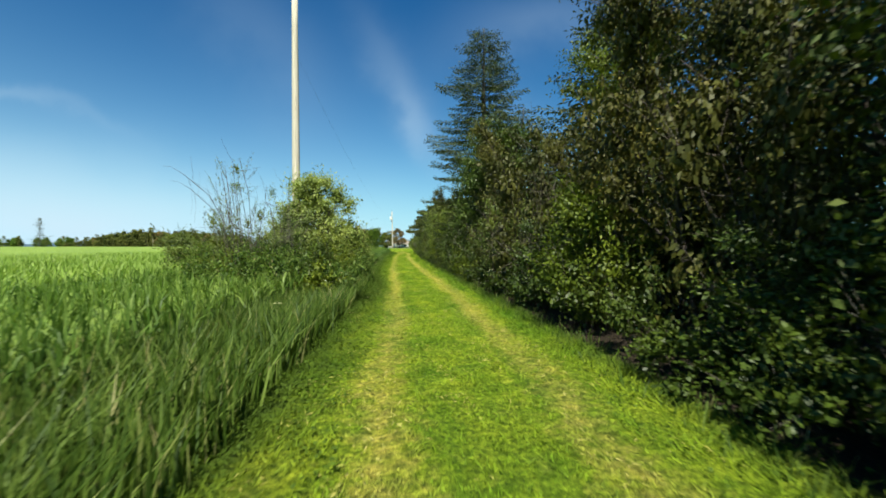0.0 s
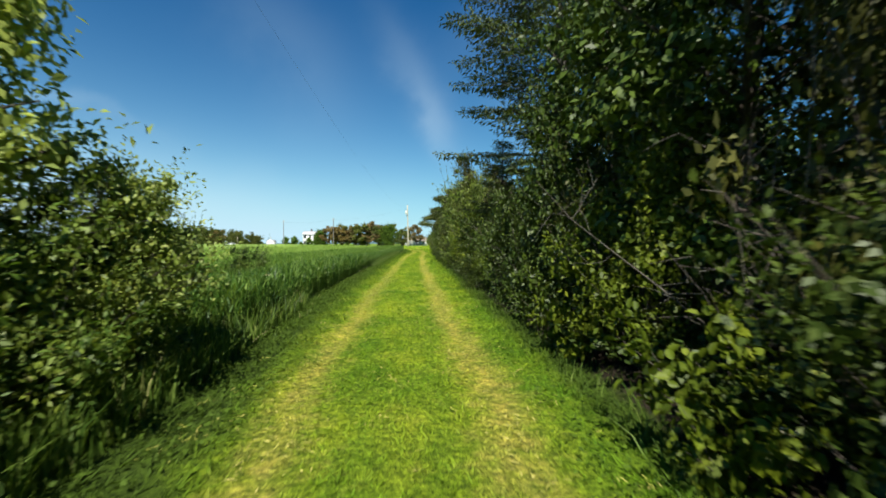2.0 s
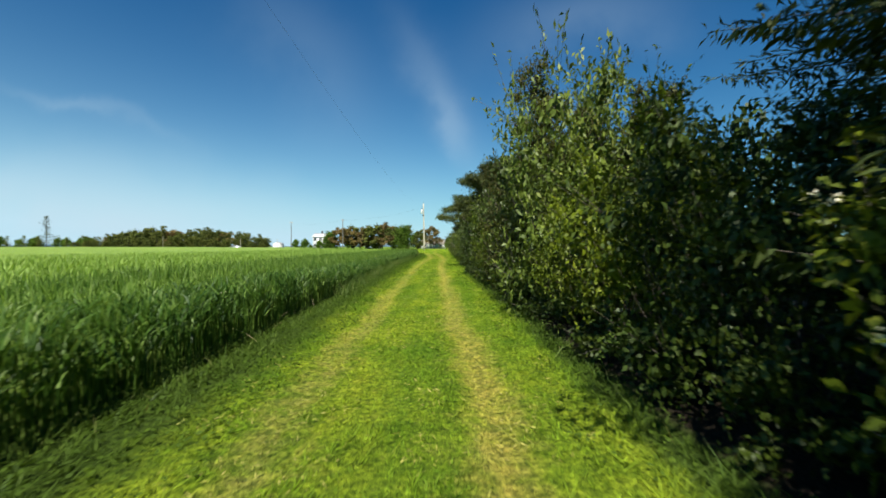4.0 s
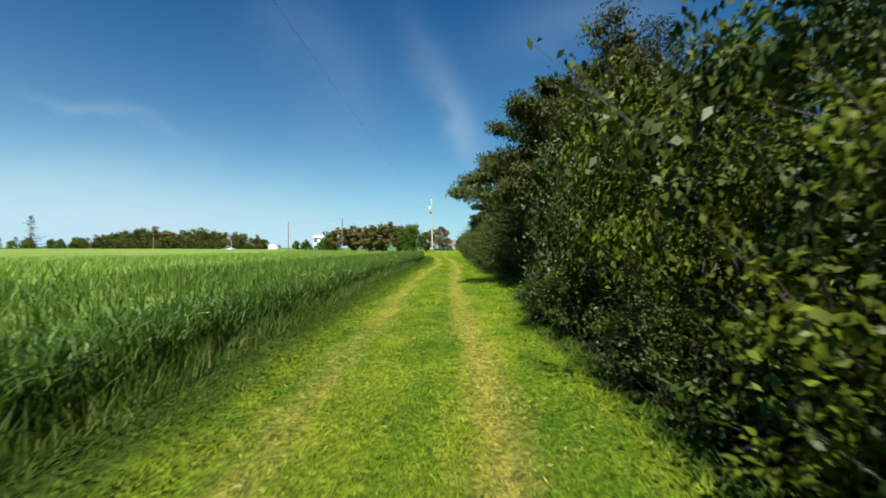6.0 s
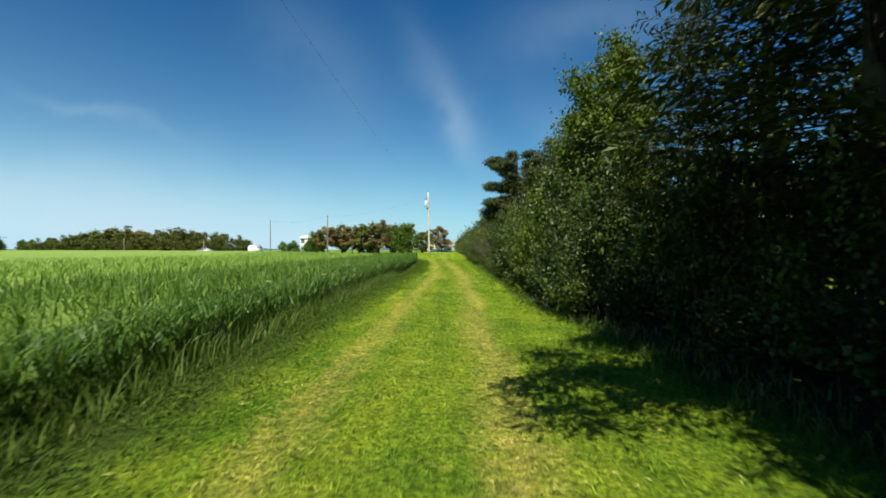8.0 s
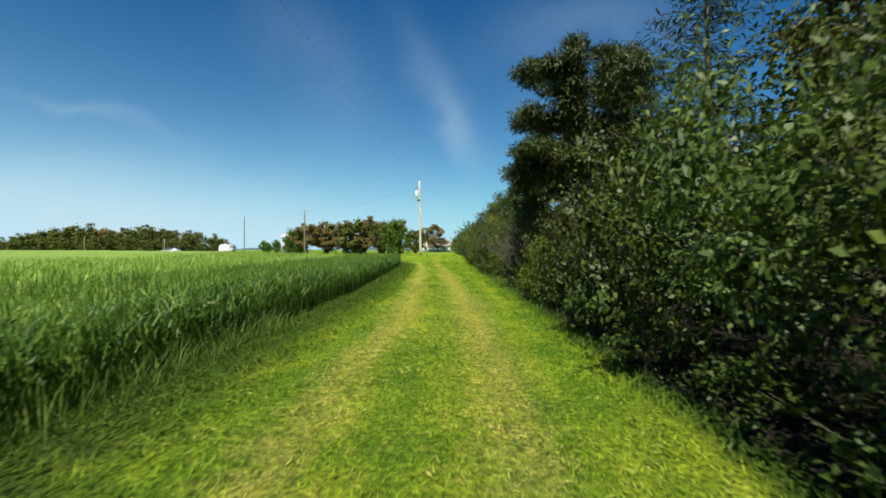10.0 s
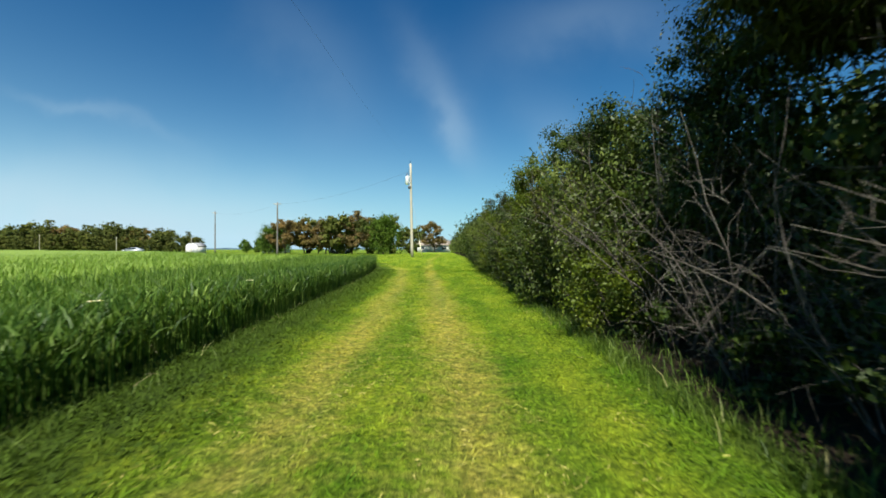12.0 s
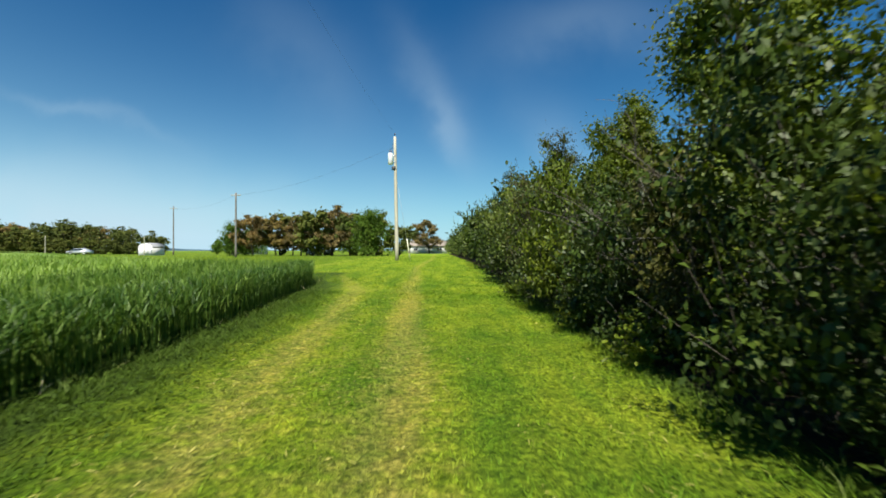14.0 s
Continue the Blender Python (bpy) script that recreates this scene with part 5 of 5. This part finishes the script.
h.tube([(-0.25, -0.05, 11.4), (-0.45, -0.1, 11.2), (-0.4, -0.12, 10.9), (tx - 0.08, -0.1, 10.7)], [0.018] * 4, 5)
part("jumper", h, WIRE, far_pole)
guy = thing("guy_wire", "steel guy wire with a cream plastic guard beside the pole", "guy wire")
h = Heap()
h.tube([(0, 0, -0.1), (-1.6, -0.1, 9.5)], [0.012, 0.012], 5)
part("strand", h, STEEL, guy)
h = Heap()
h.tube([(-0.03, 0, 0.05), (-0.36, -0.02, 2.1)], [0.045, 0.045], 10)
part("guard", h, YELLOW, guy, "cream plastic guard")
guy.matrix_basis = pose(-2.55, 141.1, float(ground_z(-2.55, 141.1)))

pole_c = utility_pole(-29.4, 163.0, 9.4, 0.16, 0.11, "slim wooden utility pole beyond the grain field", wood=POLE_GREY)
pole_d = utility_pole(-53.6, 188.5, 10.0, 0.15, 0.1, "slim dark utility pole beside the white shed", wood=POLE_GREY)
for ob, z in ((pole_c, 9.0), (pole_d, 9.5)):
    h = Heap()
    h.box(-0.7, -0.05, z, 0.7, 0.05, z + 0.1)
    part("crossarm", h, POLE, ob)
for x, y, hi in ((-57.5, 185.5, 3.6), (-64.0, 171.0, 3.4), (-110.0, 205.0, 5.0)):
    utility_pole(x, y, hi, 0.07, 0.06, "short grey wooden post at the field's far edge")


def cable(name, label, a, b, low, ra=0.0032):
    """A sagging line between two points."""
    ob = thing(name, label, "power line", "power lines")
    h_ = Heap()
    t_ = np.linspace(0, 1, 50)
    a, b = np.array(a), np.array(b)
    p = a + (b - a) * t_[:, None]
    p[:, 2] -= low * 4 * t_ * (1 - t_)
    h_.tube(p, [ra] * 50, 5)
    part("wire", h_, WIRE, ob)
    return ob


cable("power_cable", "dark sagging power cable between the wooden poles", (PA[0] - 0.2, PA[1], 9.4), (PB[0] - 0.22, PB[1], 12.72), 3.1)
cable("power_cable", "thin dark cable running to the far poles", (PB[0] - 0.4, PB[1], 11.4), (-29.4, 163.0, 9.5), 0.9, 0.007)
cable("power_cable", "thin dark cable along the far poles", (-29.4, 163.0, 9.5), (-53.6, 188.5, 10.0), 0.9, 0.007)


# ---------------------------------------------------------------- far woods and yard
W = {
    "dark": Nursery(make_conifer("wood_spruce", "dark olive spruce of the distant wood", WOODLAND, 71, 9.0, 3.0, first=0.02, whorl=1.3, arms=6, step=0.7, needle=0.9, droop=0.05, ragged=0.4, group="distant wood")),
    "green": Nursery(make_tree("wood_tree", "green broadleaf tree of the distant wood", YARD_GREEN, 72, 7.6, 4.6, first=0.02, limbs=15, per=11, leaf=0.64, shoots=0, size=0.3, narrow=0.7, trunk=0.2, group="distant wood", twigwood=False)),
    "brown": Nursery(make_pine("brown_pine", "rust-brown sparse pine beside the yard", NEEDLE_BROWN, 73, 7.4, 4.2, 0.22, 26, (), 0.16, 44, (0.5, 0.16), "yard trees")),
    "olive": Nursery(make_tree("wood_tree", "olive green tree of the distant wood", WOODLAND, 74, 7.6, 4.6, first=0.02, limbs=15, per=11, leaf=0.64, shoots=0, size=0.3, narrow=0.6, trunk=0.2, group="distant wood", twigwood=False)),
    "rust": Nursery(make_tree("wood_tree", "rusty olive tree of the distant wood", NEEDLE_BROWN, 76, 7.6, 4.4, first=0.03, limbs=18, per=14, leaf=0.6, shoots=0, size=0.28, narrow=0.6, trunk=0.2, group="distant wood", twigwood=False)),
    "lush": Nursery(make_tree("yard_tree", "full round bright green tree beside the yard", YARD_GREEN, 75, 6.8, 4.0, first=0.02, limbs=30, per=50, leaf=0.26, shoots=0, size=0.28, narrow=0.7, trunk=0.2, group="yard trees", twigwood=False)),
}
for row, (y0, n) in enumerate(((214, 24), (219, 22), (209, 22))):
    for k in range(n):
        f = (k + rng.uniform(-0.3, 0.3)) / (n - 1)
        x = -146 + f * 72
        swell = (0.5 + 0.5 * math.sin(math.pi * min(1, max(0, f * 0.93 + 0.04))) ** 0.7) * rng.uniform(0.85, 1.1)
        if row == 2:
            swell *= 0.6
        W["dark" if rng.uniform() < 0.25 else "rust" if rng.uniform() < 0.12 else "olive"].at(x, y0 + rng.uniform(-2, 2), rng.uniform(0, 360), swell * 1.15, 0.86)
for k in range(44):
    x = -270 + k * 3.1 + rng.uniform(-1, 1)
    W["green" if k % 3 else "dark"].at(x, 262 + rng.uniform(-6, 6), rng.uniform(0, 360), rng.uniform(0.55, 0.8))
for x, y, s in ((-66, 232, 0.55), (-63, 236, 0.6), (-56.4, 212, 0.4), (-40.3, 185, 0.42), (-38.2, 186, 0.4), (-50.0, 212, 0.45), (-53.2, 211, 0.24), (-52, 225, 0.45), (-46, 250, 0.5), (-40, 255, 0.55), (-34, 258, 0.5)):
    W["green"].at(x, y, rng.uniform(0, 360), s)
for x, y, s, kind_ in ((-37.6, 180, 0.8, "lush"), (-31.2, 186, 1.0, "olive"), (-21.0, 187, 1.0, "olive"), (-12.0, 185, 1.0, "olive"), (-34.0, 180, 0.95, "brown"), (-30.5, 182, 0.98, "brown"), (-25.5, 181, 1.05, "brown"), (-22.6, 179, 1.0, "olive"), (-19.6, 180, 1.18, "brown"), (-16.4, 181, 0.95, "olive"), (-28.0, 184, 0.85, "brown"),
                       (-12.4, 177, 1.05, "lush"), (-42.3, 200, 0.85, "lush"), (-7.5, 186, 0.72, "olive"), (-26.5, 188, 0.9, "olive"), (-15.0, 188, 0.95, "olive"), (-2.6, 237, 1.35, "brown"), (-9.5, 250, 1.1, "olive")):
    W[kind_].at(x, y, rng.uniform(0, 360), s)
for nest in W.values():
    nest.settle()
lone = make_conifer("dead_topped_spruce", "lone tall thin-topped spruce above the far trees", NEEDLE_OLIVE, 78, 13.8, 3.2, first=0.12, whorl=1.0, arms=5, step=0.5, needle=0.6, ragged=0.7, group="distant wood")
lone.matrix_basis = pose(-156, 205, 0)


def window(parent, x, y, z, w, hgt):
    """A framed window on a wall that faces the lane."""
    h_ = Heap()
    t_ = 0.08
    for b_ in ((x - w / 2, z, x + w / 2, z + t_), (x - w / 2, z + hgt - t_, x + w / 2, z + hgt), (x - w / 2, z + t_, x - w / 2 + t_, z + hgt - t_), (x + w / 2 - t_, z + t_, x + w / 2, z + hgt - t_), (x - t_ / 2, z + t_, x + t_ / 2, z + hgt - t_)):
        h_.box(b_[0], y - 0.07, b_[1], b_[2], y + 0.05, b_[3])
    fr = part("window", h_, WHITE, parent, "white-framed window")
    g_ = Heap()
    g_.box(x - w / 2 + t_, y - 0.02, z + t_, x + w / 2 - t_, y + 0.02, z + hgt - t_)
    part("pane", g_, GLASS, fr, "dark glass pane")


def house(name, label, x, y, w, d, wall_h, roof_h, wall_mat, roof_mat, windows, chimney=False, turn=0.0):
    ob = thing(name, label, "house")
    h_ = Heap()
    for b_ in ((-w / 2, -d / 2, w / 2, -d / 2 + 0.25), (-w / 2, d / 2 - 0.25, w / 2, d / 2), (-w / 2, -d / 2 + 0.25, -w / 2 + 0.25, d / 2 - 0.25), (w / 2 - 0.25, -d / 2 + 0.25, w / 2, d / 2 - 0.25)):
        h_.box(b_[0], b_[1], -0.2, b_[2], b_[3], wall_h)
    for s in (-w / 2 + 0.12, w / 2 - 0.12):
        h_.add([(s, -d / 2, wall_h), (s, d / 2, wall_h), (s, 0, wall_h + roof_h - 0.1), (s + 0.1, -d / 2, wall_h), (s + 0.1, d / 2, wall_h), (s + 0.1, 0, wall_h + roof_h - 0.1)], [(0, 1, 4, 3), (1, 2, 5, 4), (2, 0, 3, 5)], [(0, 2, 1), (3, 4, 5)])
    part("wall", h_, wall_mat, ob)
    r_ = Heap()
    o = 0.4
    for s in (-1, 1):
        r_.add([(-w / 2 - o, s * (d / 2 + o), wall_h - 0.15), (w / 2 + o, s * (d / 2 + o), wall_h - 0.15), (w / 2 + o, 0, wall_h + roof_h), (-w / 2 - o, 0, wall_h + roof_h),
                (-w / 2 - o, s * (d / 2 + o), wall_h), (w / 2 + o, s * (d / 2 + o), wall_h), (w / 2 + o, 0, wall_h + roof_h + 0.15), (-w / 2 - o, 0, wall_h + roof_h + 0.15)],
               [(0, 1, 2, 3), (4, 7, 6, 5), (0, 4, 5, 1), (1, 5, 6, 2), (3, 2, 6, 7), (0, 3, 7, 4)])
    part("roof", r_, roof_mat, ob)
    for wx, wz, ww, wh in windows:
        window(ob, wx, -d / 2, wz, ww, wh)
    if chimney:
        c_ = Heap()
        c_.box(-0.3, -0.3, wall_h + roof_h - 0.6, 0.3, 0.3, wall_h + roof_h + 1.0)
        c_.box(-0.36, -0.36, wall_h + roof_h + 1.0, 0.36, 0.36, wall_h + roof_h + 1.12)
        part("chimney", c_, DARK, ob, "dark brick chimney")
    ob.matrix_basis = pose(x, y, float(ground_z(x, y)), 0, 0, turn)
    return ob


house("farmhouse", "white two-storey farmhouse with dark windows behind the trees", -50.2, 218, 6.0, 7.0, 5.2, 1.3, WHITE, WHITE, ((-2.1, 3.4, 1.3, 1.4), (0.2, 3.4, 1.1, 1.4), (2.2, 3.4, 1.1, 1.4), (-2.1, 0.9, 1.3, 1.3), (2.2, 0.9, 1.1, 1.3)), True)
house("bungalow", "low white bungalow with a tan roof at the lane's end", -3.0, 246, 12.0, 7.0, 2.5, 1.7, WHITE, TAN, ((-4.2, 0.9, 1.4, 1.1), (3.6, 0.9, 1.6, 1.1)))

# the small barn-roofed shed
shed = thing("garden_shed", "small white shed with a curved grey roof at the field's edge", "shed")
sw, sd = 2.7, 4.6
arch = [(1.35, 1.55), (1.2, 1.95), (0.7, 2.3), (0.0, 2.45), (-0.7, 2.3), (-1.2, 1.95), (-1.35, 1.55)]
h = Heap()
for y0, y1 in ((-sd / 2, -sd / 2 + 0.12), (sd / 2 - 0.12, sd / 2)):
    h.box(-sw / 2, y0, -0.2, sw / 2, y1, 1.55)
    n = len(arch)
    tops = [(x, yy, z) for yy in (y0, y1) for x, z in arch]
    h.add(tops, [(k, n + k, n + k + 1, k + 1) for k in range(n - 1)], [(0, k, k + 1) for k in range(1, n - 1)] + [(n, n + k + 1, n + k) for k in range(1, n - 1)])
for x0 in (-sw / 2, sw / 2 - 0.1):
    h.box(x0, -sd / 2 + 0.12, -0.2, x0 + 0.1, sd / 2 - 0.12, 1.55)
part("wall", h, WHITE, shed)
h = Heap()
over = [(x * 1.07, z + 0.1 * (z > 1.6) - 0.06 * (z < 1.6)) for x, z in arch]
under = [(x * 1.005, z + 0.01) for x, z in arch]
for k in range(len(arch) - 1):
    h.add([(p_[0], yy, p_[1]) for yy in (-sd / 2 - 0.03, sd / 2 + 0.08) for p_ in (under[k], under[k + 1], over[k + 1], over[k])],
          [(0, 1, 2, 3), (4, 7, 6, 5), (0, 4, 5, 1), (2, 6, 7, 3), (1, 5, 6, 2), (0, 3, 7, 4)])
part("roof", h, GREY, shed, "curved grey metal roof")
h = Heap()
h.box(-0.6, -sd / 2 - 0.05, 0.0, 0.6, -sd / 2 - 0.006, 1.7)
part("door", h, WHITE, shed)
shed.matrix_basis = pose(-58.6, 189.5, float(ground_z(-58.6, 189.5)), 0, 0, 6)


def parked_car(x, y, turn, paint, label):
    ob = thing("parked_car", label, "car", "parked cars")
    prof_ = [(-2.2, 0.35), (-2.25, 0.75), (-1.35, 0.95), (-0.75, 1.42), (0.75, 1.46), (1.55, 1.02), (2.15, 0.95), (2.2, 0.4)]
    h_ = Heap()
    n_ = len(prof_)
    vv_ = [(a_, s * (0.86 if c_ < 1.2 else 0.66), c_) for s in (-1, 1) for a_, c_ in prof_]
    h_.add(vv_, [(k, (k + 1) % n_, n_ + (k + 1) % n_, n_ + k) for k in range(n_)], [(0, k + 1, k) for k in range(1, n_ - 1)] + [(n_, n_ + k, n_ + k + 1) for k in range(1, n_ - 1)])
    part("body", h_, paint, ob)
    for s in (-1, 1):
        g_ = Heap()
        g_.add([(-1.2, s * 0.83, 1.0), (1.35, s * 0.83, 1.05), (0.7, s * 0.70, 1.4), (-0.72, s * 0.70, 1.37), (-1.2, s * 0.87, 1.0), (1.35, s * 0.87, 1.05), (0.7, s * 0.74, 1.4), (-0.72, s * 0.74, 1.37)],
               [(0, 1, 2, 3), (4, 7, 6, 5), (0, 4, 5, 1), (1, 5, 6, 2), (2, 6, 7, 3), (3, 7, 4, 0)])
        part("side_window", g_, GLASS, ob, "dark glass side window")
        for wx in (-1.4, 1.35):
            w_ = Heap()
            w_.tube([(wx, s * 0.7, 0.33), (wx, s * 0.9, 0.33)], [0.33, 0.33], 18)
            wh = part("wheel", w_, RUBBER, ob)
            r_ = Heap()
            r_.tube([(wx, s * 0.88, 0.33), (wx, s * 0.92, 0.33)], [0.2, 0.18], 12)
            part("rim", r_, STEEL, wh)
    ob.matrix_basis = pose(x, y, float(ground_z(x, y)), 0, 0, turn)


parked_car(-76.0, 193.0, 5, PAINT_SILVER, "silver car parked beyond the grain field")
parked_car(-23.6, 186.5, 4, PAINT_BLUE, "pale blue-grey car parked under the brown pines")
